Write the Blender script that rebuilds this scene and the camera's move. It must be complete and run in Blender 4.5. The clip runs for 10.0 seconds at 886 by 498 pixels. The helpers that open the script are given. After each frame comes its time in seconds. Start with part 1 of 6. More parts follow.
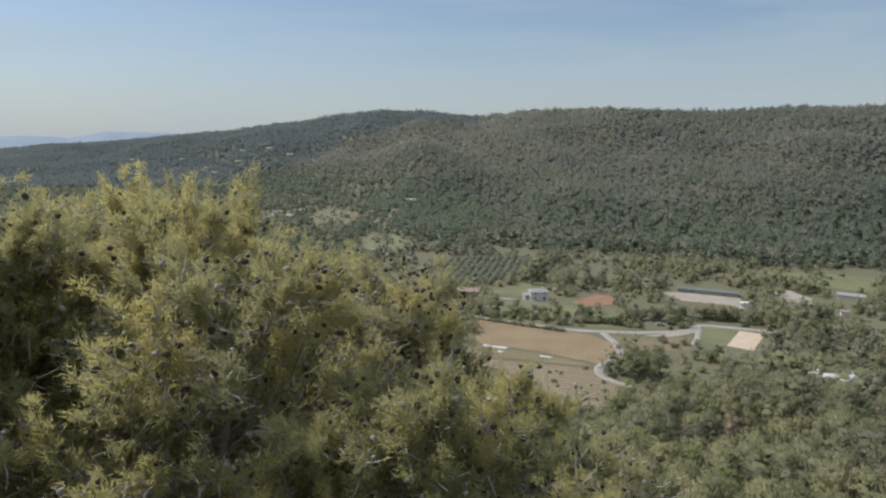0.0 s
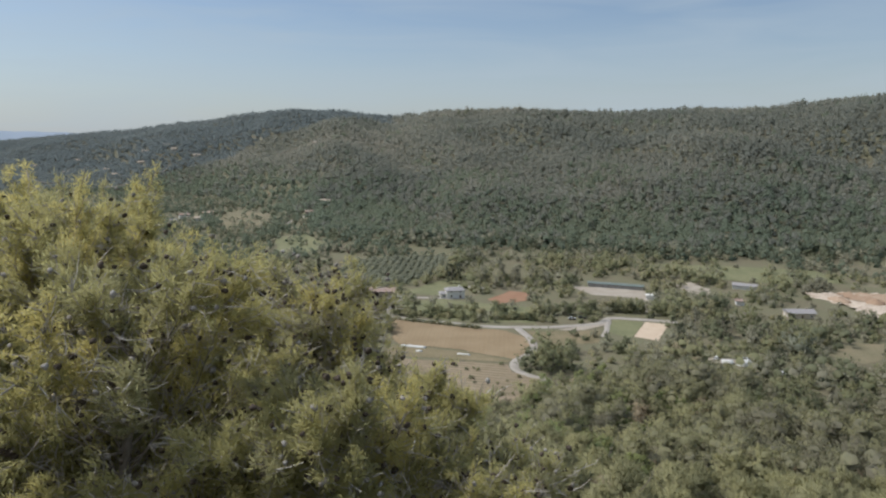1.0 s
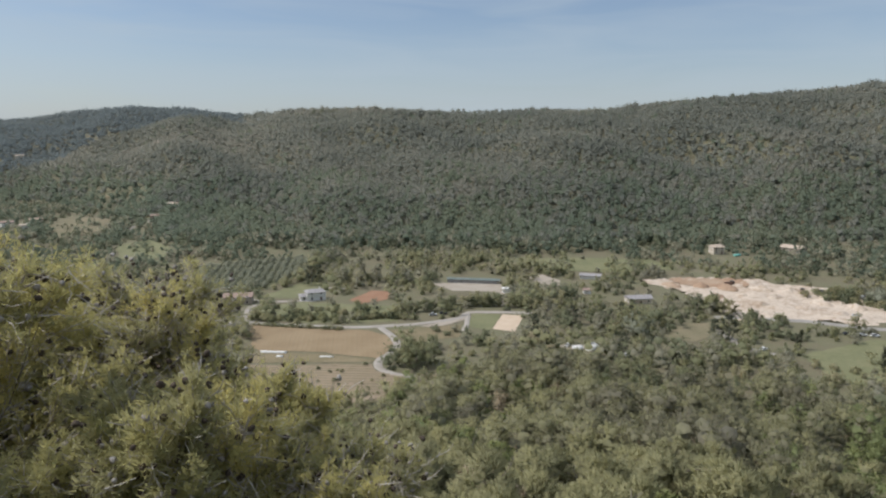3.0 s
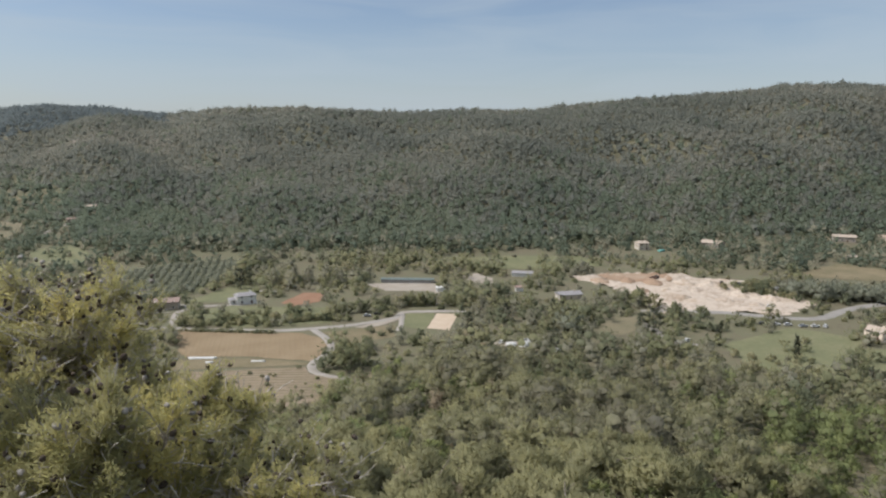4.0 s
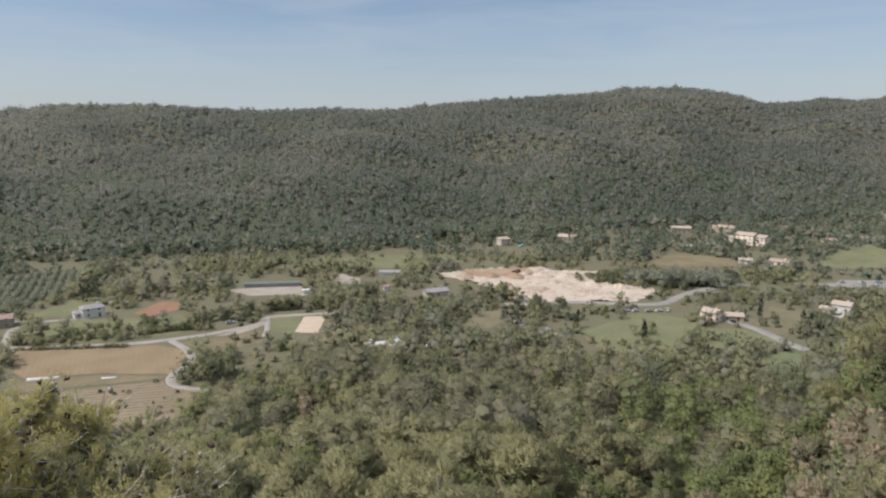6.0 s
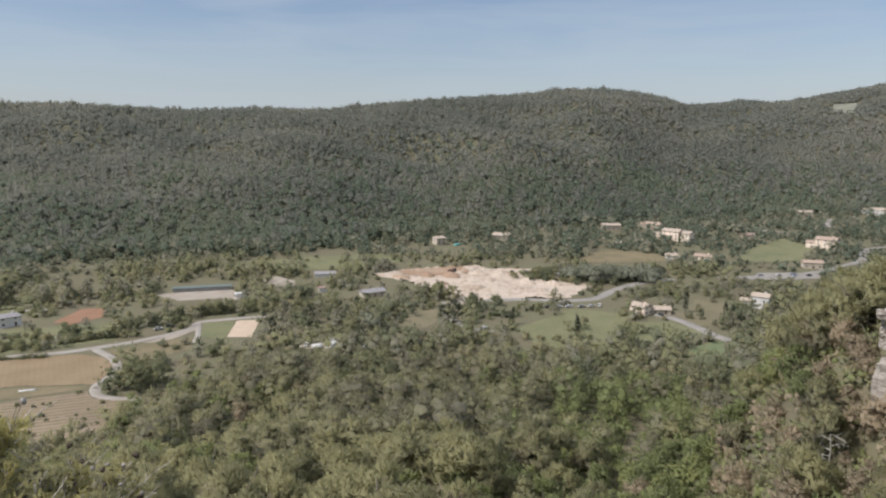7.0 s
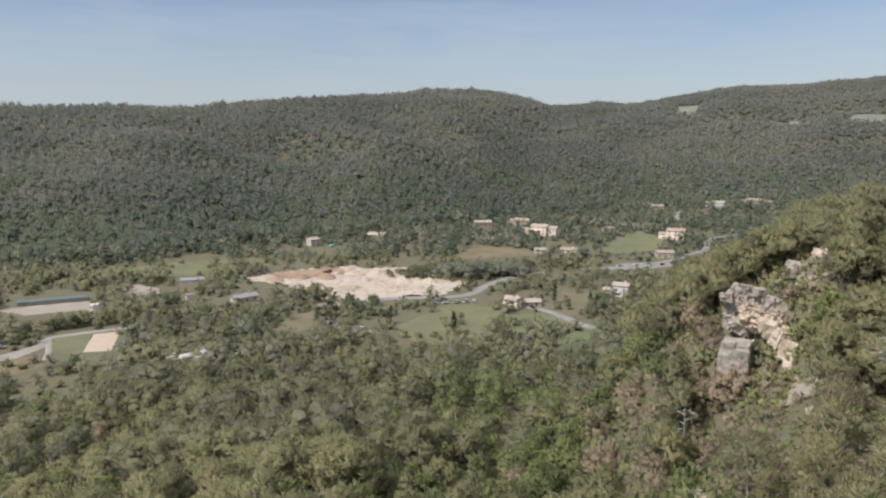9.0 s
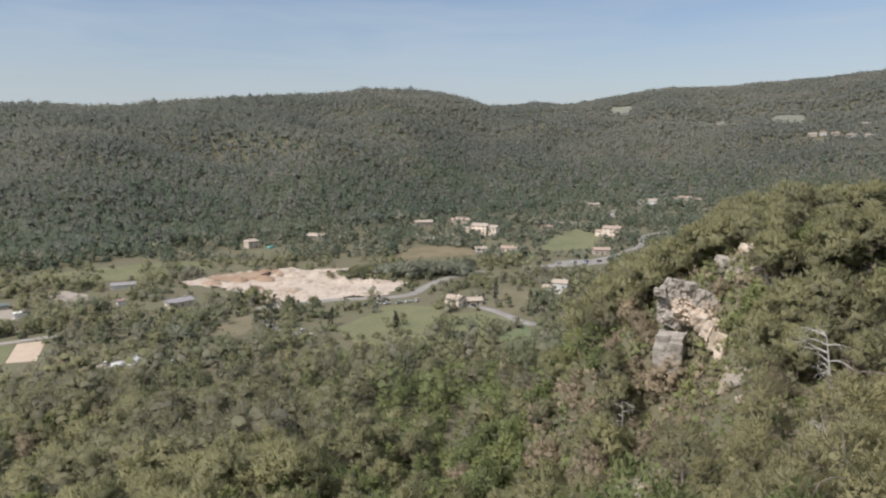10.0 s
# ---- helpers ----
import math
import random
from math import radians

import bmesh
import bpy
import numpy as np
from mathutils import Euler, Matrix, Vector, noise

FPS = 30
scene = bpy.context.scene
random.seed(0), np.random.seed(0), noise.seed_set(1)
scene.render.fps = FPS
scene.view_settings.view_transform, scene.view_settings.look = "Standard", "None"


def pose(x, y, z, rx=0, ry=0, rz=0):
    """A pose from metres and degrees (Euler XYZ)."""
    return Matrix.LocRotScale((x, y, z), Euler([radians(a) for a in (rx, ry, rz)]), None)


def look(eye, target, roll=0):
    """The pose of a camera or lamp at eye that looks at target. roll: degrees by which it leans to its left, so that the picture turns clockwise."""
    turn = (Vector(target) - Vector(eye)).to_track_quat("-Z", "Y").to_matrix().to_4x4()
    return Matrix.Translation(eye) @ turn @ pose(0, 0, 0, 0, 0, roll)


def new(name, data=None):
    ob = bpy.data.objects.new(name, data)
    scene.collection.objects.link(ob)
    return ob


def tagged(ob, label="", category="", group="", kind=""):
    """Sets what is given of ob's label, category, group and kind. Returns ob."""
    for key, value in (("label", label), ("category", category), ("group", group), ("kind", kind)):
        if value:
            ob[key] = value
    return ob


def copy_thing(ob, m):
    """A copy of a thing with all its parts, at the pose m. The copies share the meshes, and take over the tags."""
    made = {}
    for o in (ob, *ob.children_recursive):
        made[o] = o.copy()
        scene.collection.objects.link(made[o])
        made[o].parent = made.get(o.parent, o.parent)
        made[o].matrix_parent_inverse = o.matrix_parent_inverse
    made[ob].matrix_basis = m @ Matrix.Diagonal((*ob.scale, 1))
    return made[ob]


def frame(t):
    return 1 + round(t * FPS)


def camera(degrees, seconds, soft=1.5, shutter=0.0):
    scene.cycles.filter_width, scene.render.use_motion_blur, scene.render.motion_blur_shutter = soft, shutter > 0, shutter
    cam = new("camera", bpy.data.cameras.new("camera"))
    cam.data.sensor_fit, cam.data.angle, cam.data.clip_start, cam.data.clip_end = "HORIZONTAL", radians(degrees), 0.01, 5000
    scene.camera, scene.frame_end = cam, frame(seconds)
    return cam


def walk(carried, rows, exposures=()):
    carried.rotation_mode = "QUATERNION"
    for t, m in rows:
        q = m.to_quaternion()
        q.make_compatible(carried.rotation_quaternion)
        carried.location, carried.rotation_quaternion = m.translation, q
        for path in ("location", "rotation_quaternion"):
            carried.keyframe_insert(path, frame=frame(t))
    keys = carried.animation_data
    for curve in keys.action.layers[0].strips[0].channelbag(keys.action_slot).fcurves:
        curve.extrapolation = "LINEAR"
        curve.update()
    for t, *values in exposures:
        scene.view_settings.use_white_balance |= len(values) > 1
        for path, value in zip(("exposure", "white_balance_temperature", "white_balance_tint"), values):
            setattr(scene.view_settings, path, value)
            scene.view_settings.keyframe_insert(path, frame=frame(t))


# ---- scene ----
cam = camera(66.6, 10.0, soft=2.2)
EYE = 95.0
# seconds, sideways drift, drop, yaw, pitch
ROWS = [
    (0.0, 0.00, 0.00, 0.00, -9.12), (0.5, 0.02, 0.00, -3.47, -9.13), (1.0, 0.07, 0.01, -7.23, -9.14),
    (1.5, 0.12, 0.02, -10.61, -9.14), (2.0, 0.18, 0.04, -13.52, -9.14), (2.5, 0.23, 0.07, -16.34, -9.16),
    (4.0, 0.34, 0.17, -24.92, -9.20), (4.5, 0.37, 0.20, -27.78, -9.20), (5.0, 0.40, 0.23, -30.83, -9.22),
    (5.5, 0.43, 0.26, -33.67, -9.22), (7.0, 0.52, 0.33, -41.84, -9.24), (7.5, 0.55, 0.35, -44.84, -9.25),
    (8.0, 0.58, 0.37, -47.43, -9.26), (8.5, 0.61, 0.39, -49.97, -9.27), (9.0, 0.64, 0.41, -52.51, -9.29),
    (9.5, 0.67, 0.43, -54.83, -9.28), (10.0, 0.70, 0.45, -57.56, -9.30),
]
walk(cam, [(t, pose(x, 0, EYE - d, 90 + pitch, 0, yaw)) for t, x, d, yaw, pitch in ROWS],
     exposures=[(0.0, 0.49, 6320, 11), (2.5, 0.52, 6360, 12), (5.5, 0.59, 6500, 14), (8.0, 0.62, 6500, 15), (10.0, 0.64, 6500, 15)])

# ---- sky and sun ----
SUN_AZ, SUN_EL = -68.0, 52.0   # degrees clockwise from +y, degrees up


def make_sky():
    world = bpy.data.worlds.new("sky")
    scene.world = world
    world.use_nodes = True
    nt = world.node_tree
    nt.nodes.clear()
    N = lambda kind: nt.nodes.new(kind)
    sky = N("ShaderNodeTexSky")
    sky.sky_type, sky.sun_disc = "NISHITA", False
    sky.sun_elevation, sky.sun_rotation = radians(SUN_EL), radians(SUN_AZ)
    sky.altitude, sky.air_density, sky.dust_density, sky.ozone_density = 250, 1.0, 0.9, 1.6
    bg = N("ShaderNodeBackground")
    bg.inputs["Strength"].default_value = 0.0700
    out = N("ShaderNodeOutputWorld")
    # thin cirrus, drawn out along the horizon
    co = N("ShaderNodeTexCoord")
    mp = N("ShaderNodeMapping")
    mp.inputs["Scale"].default_value = (2.2, 2.2, 16.0)
    mp.inputs["Rotation"].default_value = (radians(4), radians(-5), radians(20))
    no = N("ShaderNodeTexNoise")
    no.inputs["Scale"].default_value, no.inputs["Detail"].default_value = 1.6, 6.0
    no.inputs["Distortion"].default_value = 0.6
    ramp = N("ShaderNodeMapRange")
    ramp.inputs["From Min"].default_value, ramp.inputs["From Max"].default_value = 0.38, 0.76
    ramp.inputs["To Min"].default_value, ramp.inputs["To Max"].default_value = 0.0, 0.5
    mix = N("ShaderNodeMixRGB")
    mix.inputs["Color2"].default_value = (4.45, 5.3, 5.9, 1)
    L = nt.links.new
    L(co.outputs["Generated"], mp.inputs["Vector"])
    L(mp.outputs["Vector"], no.inputs["Vector"])
    L(no.outputs["Fac"], ramp.inputs["Value"])
    L(ramp.outputs["Result"], mix.inputs["Fac"])
    # pale ground haze low over the horizon
    height = N("ShaderNodeSeparateXYZ")
    band = N("ShaderNodeMapRange")
    band.interpolation_type = "SMOOTHSTEP"
    band.inputs["From Min"].default_value, band.inputs["From Max"].default_value = -0.05, 0.19
    band.inputs["To Min"].default_value, band.inputs["To Max"].default_value = 0.85, 0.10
    haze = N("ShaderNodeMixRGB")
    haze.inputs["Color2"].default_value = (4.22, 4.78, 5.2, 1)
    L(co.outputs["Generated"], height.inputs["Vector"])
    L(height.outputs["Z"], band.inputs["Value"])
    L(band.outputs["Result"], haze.inputs["Fac"])
    L(sky.outputs["Color"], haze.inputs["Color1"])
    # unseen sky overhead brightened to a milky white, added as fill for the shade
    high = N("ShaderNodeMapRange")
    high.interpolation_type = "SMOOTHSTEP"
    high.inputs["From Min"].default_value, high.inputs["From Max"].default_value = 0.2, 0.75
    high.inputs["To Min"].default_value, high.inputs["To Max"].default_value = 0.0, 0.6
    sky_fill = N("ShaderNodeMixRGB")
    sky_fill.inputs["Color2"].default_value = (6.6, 7.2, 7.6, 1)
    L(height.outputs["Z"], high.inputs["Value"])
    L(high.outputs["Result"], sky_fill.inputs["Fac"])
    L(haze.outputs["Color"], sky_fill.inputs["Color1"])
    L(sky_fill.outputs["Color"], mix.inputs["Color1"])
    L(mix.outputs["Color"], bg.inputs["Color"])
    L(bg.outputs["Background"], out.inputs["Surface"])
    sun = new("sun", bpy.data.lights.new("sun", "SUN"))
    sun.data.energy, sun.data.angle, sun.data.color = 2.4, radians(5.0), (1.0, 0.96, 0.90)
    a, e = radians(SUN_AZ), radians(SUN_EL)
    far = Vector((math.sin(a) * math.cos(e), math.cos(a) * math.cos(e), math.sin(e))) * 800
    sun.matrix_world = look(far, (0, 0, 0))


make_sky()


# ---- materials ----
def material(name, stops, scale=0.2, rough=0.85, fine=3.0, bump=0.0, tint=0.0, spec=0.25, metal=0.0, thin=0.0, vary=0.0):
    """Two scales of noise between the colours of stops; tint: share of the mesh's own random tint;
    vary: how far whole objects differ; thin: share of light let through, for leaves."""
    mat = bpy.data.materials.new(name)
    mat.use_nodes = True
    nt = mat.node_tree
    N, L = nt.nodes.new, nt.links.new
    bsdf = nt.nodes["Principled BSDF"]
    bsdf.inputs["Roughness"].default_value = rough
    bsdf.inputs["Metallic"].default_value = metal
    bsdf.inputs["Specular IOR Level"].default_value = spec
    geo = N("ShaderNodeNewGeometry")
    big, small = N("ShaderNodeTexNoise"), N("ShaderNodeTexNoise")
    big.inputs["Scale"].default_value, small.inputs["Scale"].default_value = scale, fine
    big.inputs["Detail"].default_value = small.inputs["Detail"].default_value = 4.0
    L(geo.outputs["Position"], big.inputs["Vector"])
    L(geo.outputs["Position"], small.inputs["Vector"])
    mixed = N("ShaderNodeMath")
    mixed.operation = "MULTIPLY_ADD"
    mixed.inputs[1].default_value = 0.6
    half = N("ShaderNodeMath")
    half.operation = "MULTIPLY"
    half.inputs[1].default_value = 0.4
    L(small.outputs["Fac"], half.inputs[0])
    L(big.outputs["Fac"], mixed.inputs[0])
    L(half.outputs[0], mixed.inputs[2])
    value = mixed.outputs[0]
    spread = N("ShaderNodeMapRange")
    spread.inputs["From Min"].default_value, spread.inputs["From Max"].default_value = 0.32, 0.68
    L(value, spread.inputs["Value"])
    value = spread.outputs["Result"]
    if tint:
        at = N("ShaderNodeAttribute")
        at.attribute_name = "tint"
        both = N("ShaderNodeMixRGB")
        both.inputs["Fac"].default_value = tint
        L(value, both.inputs["Color1"])
        L(at.outputs["Fac"], both.inputs["Color2"])
        value = both.outputs["Color"]
    if vary:
        info = N("ShaderNodeObjectInfo")
        shift = N("ShaderNodeMath")
        shift.operation = "MULTIPLY_ADD"
        shift.inputs[1].default_value, shift.inputs[2].default_value = vary, -vary / 2
        add = N("ShaderNodeMath")
        L(info.outputs["Random"], shift.inputs[0])
        L(value, add.inputs[0])
        L(shift.outputs[0], add.inputs[1])
        value = add.outputs[0]
    ramp = N("ShaderNodeValToRGB")
    while len(ramp.color_ramp.elements) < len(stops):
        ramp.color_ramp.elements.new(0.5)
    for k, (e, c) in enumerate(zip(ramp.color_ramp.elements, stops)):
        e.position, e.color = k / max(1, len(stops) - 1), (*c, 1)
    L(value, ramp.inputs["Fac"])
    L(ramp.outputs["Color"], bsdf.inputs["Base Color"])
    if thin:
        glow = N("ShaderNodeBsdfTranslucent")
        both = N("ShaderNodeMixShader")
        both.inputs["Fac"].default_value = thin
        L(ramp.outputs["Color"], glow.inputs["Color"])
        L(bsdf.outputs["BSDF"], both.inputs[1])
        L(glow.outputs["BSDF"], both.inputs[2])
        L(both.outputs["Shader"], nt.nodes["Material Output"].inputs["Surface"])
    if bump:
        bp = N("ShaderNodeBump")
        bp.inputs["Strength"].default_value, bp.inputs["Distance"].default_value = 0.8, bump
        L(small.outputs["Fac"], bp.inputs["Height"])
        L(bp.outputs["Normal"], bsdf.inputs["Normal"])
    return mat


M_LAND = material("land", [(0.118, 0.106, 0.071), (0.164, 0.146, 0.094), (0.151, 0.150, 0.089), (0.206, 0.175, 0.126)], 0.035, fine=0.4, bump=0.2)
# far pine and oak greens greyed: distance haze put into the base colour
M_PINEFAR = material("far_pine_hazed", [(0.195, 0.213, 0.185), (0.250, 0.265, 0.223), (0.315, 0.318, 0.262), (0.379, 0.353, 0.293)], 0.012, fine=0.06, tint=0.6, thin=0.5)
M_FARFIELD = material("far_field_grass", [(0.170, 0.180, 0.142), (0.208, 0.212, 0.165), (0.258, 0.250, 0.198)], 0.02, fine=0.15)
# bluer again: the farthest left hill's haze put into the leaf colour
M_PINEHAZE = material("hill_pine_hazed", [(0.173, 0.210, 0.218), (0.210, 0.246, 0.246), (0.250, 0.278, 0.265)], 0.006, fine=0.03, tint=0.5, thin=0.5)
M_OAKFAR = material("far_oak_hazed", [(0.165, 0.208, 0.155), (0.216, 0.256, 0.183), (0.281, 0.306, 0.216)], 0.012, fine=0.06, tint=0.5, thin=0.5)
M_PINE = material("pine_foliage", [(0.268, 0.255, 0.190), (0.366, 0.360, 0.213), (0.432, 0.419, 0.234), (0.505, 0.473, 0.264)], 0.06, fine=0.5, tint=0.65, thin=0.5, vary=0.3)
M_YELLOWPINE = material("young_pine_foliage", [(0.342, 0.331, 0.209), (0.455, 0.428, 0.248), (0.573, 0.518, 0.290)], 0.1, fine=0.8, tint=0.4, thin=0.5, vary=0.5)
M_NEEDLE = material("pine_needles", [(0.370, 0.362, 0.218), (0.488, 0.460, 0.205), (0.670, 0.590, 0.235)], 0.7, fine=3.0, tint=0.6, thin=0.6)
M_BROAD = material("broadleaf_foliage", [(0.220, 0.255, 0.130), (0.314, 0.355, 0.163), (0.428, 0.451, 0.201)], 0.04, fine=0.5, tint=0.4, thin=0.5, vary=0.6)
M_VALLEY = material("valley_foliage", [(0.165, 0.186, 0.120), (0.252, 0.270, 0.156), (0.345, 0.345, 0.195), (0.440, 0.402, 0.258)], 0.04, fine=0.5, tint=0.5, thin=0.5, vary=0.7)
M_SCRUB = material("scrub_foliage", [(0.363, 0.309, 0.224), (0.480, 0.406, 0.290), (0.599, 0.500, 0.355)], 0.1, fine=1.0, tint=0.5, thin=0.5, vary=0.5)
M_VALLEYPINE = material("valley_pine_foliage", [(0.162, 0.183, 0.119), (0.225, 0.244, 0.152), (0.301, 0.311, 0.192)], 0.04, fine=0.5, tint=0.45, thin=0.5, vary=0.6)
M_CYPRESS = material("cypress_foliage", [(0.079, 0.090, 0.064), (0.106, 0.116, 0.077), (0.138, 0.145, 0.092)], 0.2, fine=2.0, tint=0.5, thin=0.2)
M_OLIVE = material("olive_foliage", [(0.280, 0.298, 0.219), (0.350, 0.368, 0.280), (0.429, 0.436, 0.350)], 0.2, fine=2.0, tint=0.5, thin=0.5)
M_GREYLEAF = material("grey_foliage", [(0.264, 0.259, 0.198), (0.343, 0.335, 0.246), (0.426, 0.417, 0.309)], 0.05, fine=0.6, tint=0.5, thin=0.5, vary=0.5)
M_BARK = material("bark", [(0.134, 0.114, 0.094), (0.242, 0.208, 0.182), (0.362, 0.322, 0.288)], 3.0, fine=14.0, bump=0.03)
M_TWIG = material("twig_bark", [(0.304, 0.273, 0.242), (0.483, 0.443, 0.403), (0.684, 0.645, 0.604)], 2.0, fine=20.0)
M_DEADWOOD = material("dead_wood", [(0.408, 0.386, 0.365), (0.559, 0.537, 0.505), (0.665, 0.645, 0.612)], 1.5, fine=12.0, bump=0.02)
M_CONE = material("cone_brown", [(0.047, 0.035, 0.026), (0.080, 0.061, 0.047), (0.134, 0.108, 0.087)], 8.0, fine=60.0, bump=0.004)
M_CONEOLD = material("cone_weathered", [(0.188, 0.167, 0.147), (0.322, 0.295, 0.268), (0.483, 0.457, 0.429)], 8.0, fine=60.0, bump=0.004)
M_PLOUGH = material("ploughed_soil", [(0.220, 0.160, 0.096), (0.268, 0.201, 0.122), (0.309, 0.238, 0.151)], 0.06, fine=1.2, bump=0.15)
M_TILLED = material("tilled_soil", [(0.204, 0.165, 0.114), (0.266, 0.209, 0.147), (0.307, 0.250, 0.178)], 0.06, fine=1.0, bump=0.12)
M_FALLOW = material("fallow", [(0.144, 0.131, 0.072), (0.202, 0.169, 0.101), (0.262, 0.212, 0.134)], 0.08, fine=1.0, bump=0.12)
M_GRASS = material("meadow_grass", [(0.138, 0.146, 0.080), (0.180, 0.184, 0.098), (0.226, 0.212, 0.126)], 0.06, fine=0.5, bump=0.12)
M_LAWN = material("lawn_grass", [(0.125, 0.155, 0.082), (0.150, 0.180, 0.094), (0.178, 0.200, 0.110)], 0.1, fine=1.0, bump=0.06)
M_DRYGRASS = material("dry_grass", [(0.137, 0.128, 0.076), (0.188, 0.167, 0.103), (0.245, 0.204, 0.134)], 0.06, fine=0.8, bump=0.12)
M_CLAY = material("red_clay", [(0.236, 0.133, 0.083), (0.290, 0.167, 0.106), (0.331, 0.206, 0.136)], 0.15, fine=1.5, bump=0.08)
M_SAND = material("sand", [(0.482, 0.374, 0.275), (0.531, 0.425, 0.319), (0.573, 0.474, 0.366)], 0.2, fine=2.0, bump=0.03)
M_GRAVEL = material("gravel", [(0.286, 0.243, 0.197), (0.359, 0.316, 0.261), (0.416, 0.372, 0.316)], 0.1, fine=2.0, bump=0.06)
M_SPOIL = material("limestone_spoil", [(0.300, 0.225, 0.158), (0.440, 0.352, 0.270), (0.560, 0.480, 0.395), (0.400, 0.318, 0.245), (0.600, 0.530, 0.450)], 0.045, fine=0.35, bump=0.4)
M_REDSPOIL = material("red_spoil", [(0.275, 0.176, 0.114), (0.342, 0.237, 0.161), (0.410, 0.319, 0.237)], 0.06, fine=0.6, bump=0.4)
M_LANE = material("pale_lane", [(0.273, 0.243, 0.208), (0.336, 0.309, 0.273), (0.380, 0.350, 0.316)], 0.15, fine=2.0, bump=0.03)
M_ASPHALT = material("worn_asphalt", [(0.225, 0.212, 0.192), (0.285, 0.268, 0.243), (0.340, 0.322, 0.292)], 0.15, fine=3.0, bump=0.02)
M_ROCK = material("limestone", [(0.255, 0.231, 0.195), (0.389, 0.351, 0.303), (0.537, 0.492, 0.429)], 0.6, fine=3.5, bump=0.25)
M_ROCKTAN = material("tan_limestone", [(0.392, 0.330, 0.256), (0.581, 0.481, 0.378), (0.712, 0.623, 0.513)], 0.5, fine=3.0, bump=0.25)
M_WHITE = material("white_render", [(0.629, 0.611, 0.584), (0.707, 0.697, 0.669), (0.763, 0.755, 0.725)], 0.4, fine=4.0)
M_CREAM = material("cream_render", [(0.476, 0.407, 0.319), (0.547, 0.476, 0.381), (0.606, 0.537, 0.441)], 0.4, fine=4.0)
M_PINKWALL = material("salmon_render", [(0.805, 0.671, 0.537), (0.899, 0.764, 0.630), (0.966, 0.846, 0.725)], 0.4, fine=4.0)
M_STONE = material("rubble_stone", [(0.282, 0.244, 0.207), (0.376, 0.329, 0.273), (0.451, 0.404, 0.348)], 0.8, fine=5.0, bump=0.05)
M_GREYWALL = material("grey_boards", [(0.263, 0.254, 0.244), (0.338, 0.329, 0.319), (0.395, 0.385, 0.376)], 0.5, fine=5.0)
M_TERRACOTTA = material("terracotta_tile", [(0.342, 0.255, 0.201), (0.429, 0.329, 0.262), (0.496, 0.403, 0.329)], 0.8, fine=6.0, bump=0.06)
M_PALETILE = material("pale_tile", [(0.389, 0.316, 0.249), (0.470, 0.389, 0.316), (0.537, 0.463, 0.383)], 0.8, fine=6.0, bump=0.06)
M_BROWNTILE = material("brown_tile", [(0.257, 0.183, 0.151), (0.343, 0.252, 0.215), (0.408, 0.322, 0.279)], 0.8, fine=6.0, bump=0.06)
M_GREYTILE = material("grey_tile", [(0.250, 0.238, 0.242), (0.317, 0.304, 0.307), (0.374, 0.359, 0.359)], 0.8, fine=6.0, bump=0.06)
M_BLUETIN = material("blue_sheet_metal", [(0.125, 0.155, 0.146), (0.152, 0.186, 0.174), (0.19, 0.22, 0.208)], 0.3, fine=3.0, rough=0.5)
M_WOODDARK = material("dark_wood", [(0.108, 0.074, 0.054), (0.161, 0.114, 0.080)], 2.0, fine=10.0)
M_FRAME = material("painted_frame", [(0.671, 0.658, 0.630), (0.805, 0.792, 0.764)], 1.0, fine=6.0)
M_GLASS = material("window_glass", [(0.02, 0.024, 0.028), (0.035, 0.04, 0.045)], 0.5, fine=2.0, rough=0.08, spec=0.6)
M_METAL = material("dull_steel", [(0.470, 0.470, 0.470), (0.604, 0.604, 0.604)], 2.0, fine=10.0, rough=0.45, metal=0.8)
M_PAINT_W = material("white_paint", [(0.72, 0.72, 0.72), (0.80, 0.80, 0.79)], 1.0, fine=5.0, rough=0.3, spec=0.5)
M_PAINT_S = material("silver_paint", [(0.40, 0.41, 0.42), (0.50, 0.51, 0.52)], 1.0, fine=5.0, rough=0.3, spec=0.5)
M_PAINT_D = material("dark_paint", [(0.04, 0.042, 0.047), (0.065, 0.068, 0.072)], 1.0, fine=5.0, rough=0.3, spec=0.5)
M_PAINT_B = material("blue_paint", [(0.09, 0.14, 0.25), (0.12, 0.18, 0.30)], 1.0, fine=5.0, rough=0.3, spec=0.5)
M_TYRE = material("tyre_rubber", [(0.02, 0.02, 0.02), (0.035, 0.035, 0.035)], 2.0, fine=10.0)
M_SHEET = material("white_sheeting", [(0.647, 0.647, 0.628), (0.738, 0.738, 0.721)], 0.6, fine=3.0, rough=0.5)
M_TARP = material("turquoise_tarpaulin", [(0.134, 0.403, 0.362), (0.201, 0.510, 0.443)], 0.6, fine=3.0, rough=0.5)
# the distant hill's haze put into its base colour
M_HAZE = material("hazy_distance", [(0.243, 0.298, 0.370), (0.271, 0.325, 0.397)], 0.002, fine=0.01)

# ---- land form ----
SKY_AZ = (-60, -33, -26.5, -17.2, -12.3, -6.8, -1.6, 3.5, 7.8, 12.8, 18, 22.2, 32.8, 38, 42.3, 46.3, 52.5, 57.4, 61.6, 65.3, 67.6, 75.5, 80.4, 90, 120)
SKY_EL = (-0.5, -0.3, -0.15, 0.8, 1.48, 2.24, 2.39, 1.88, 2.33, 2.5, 2.32, 2.17, 2.45, 3.0, 3.15, 3.5, 4.05, 3.68, 2.57, 2.83, 2.63, 3.85, 3.85, 4.63, 5)


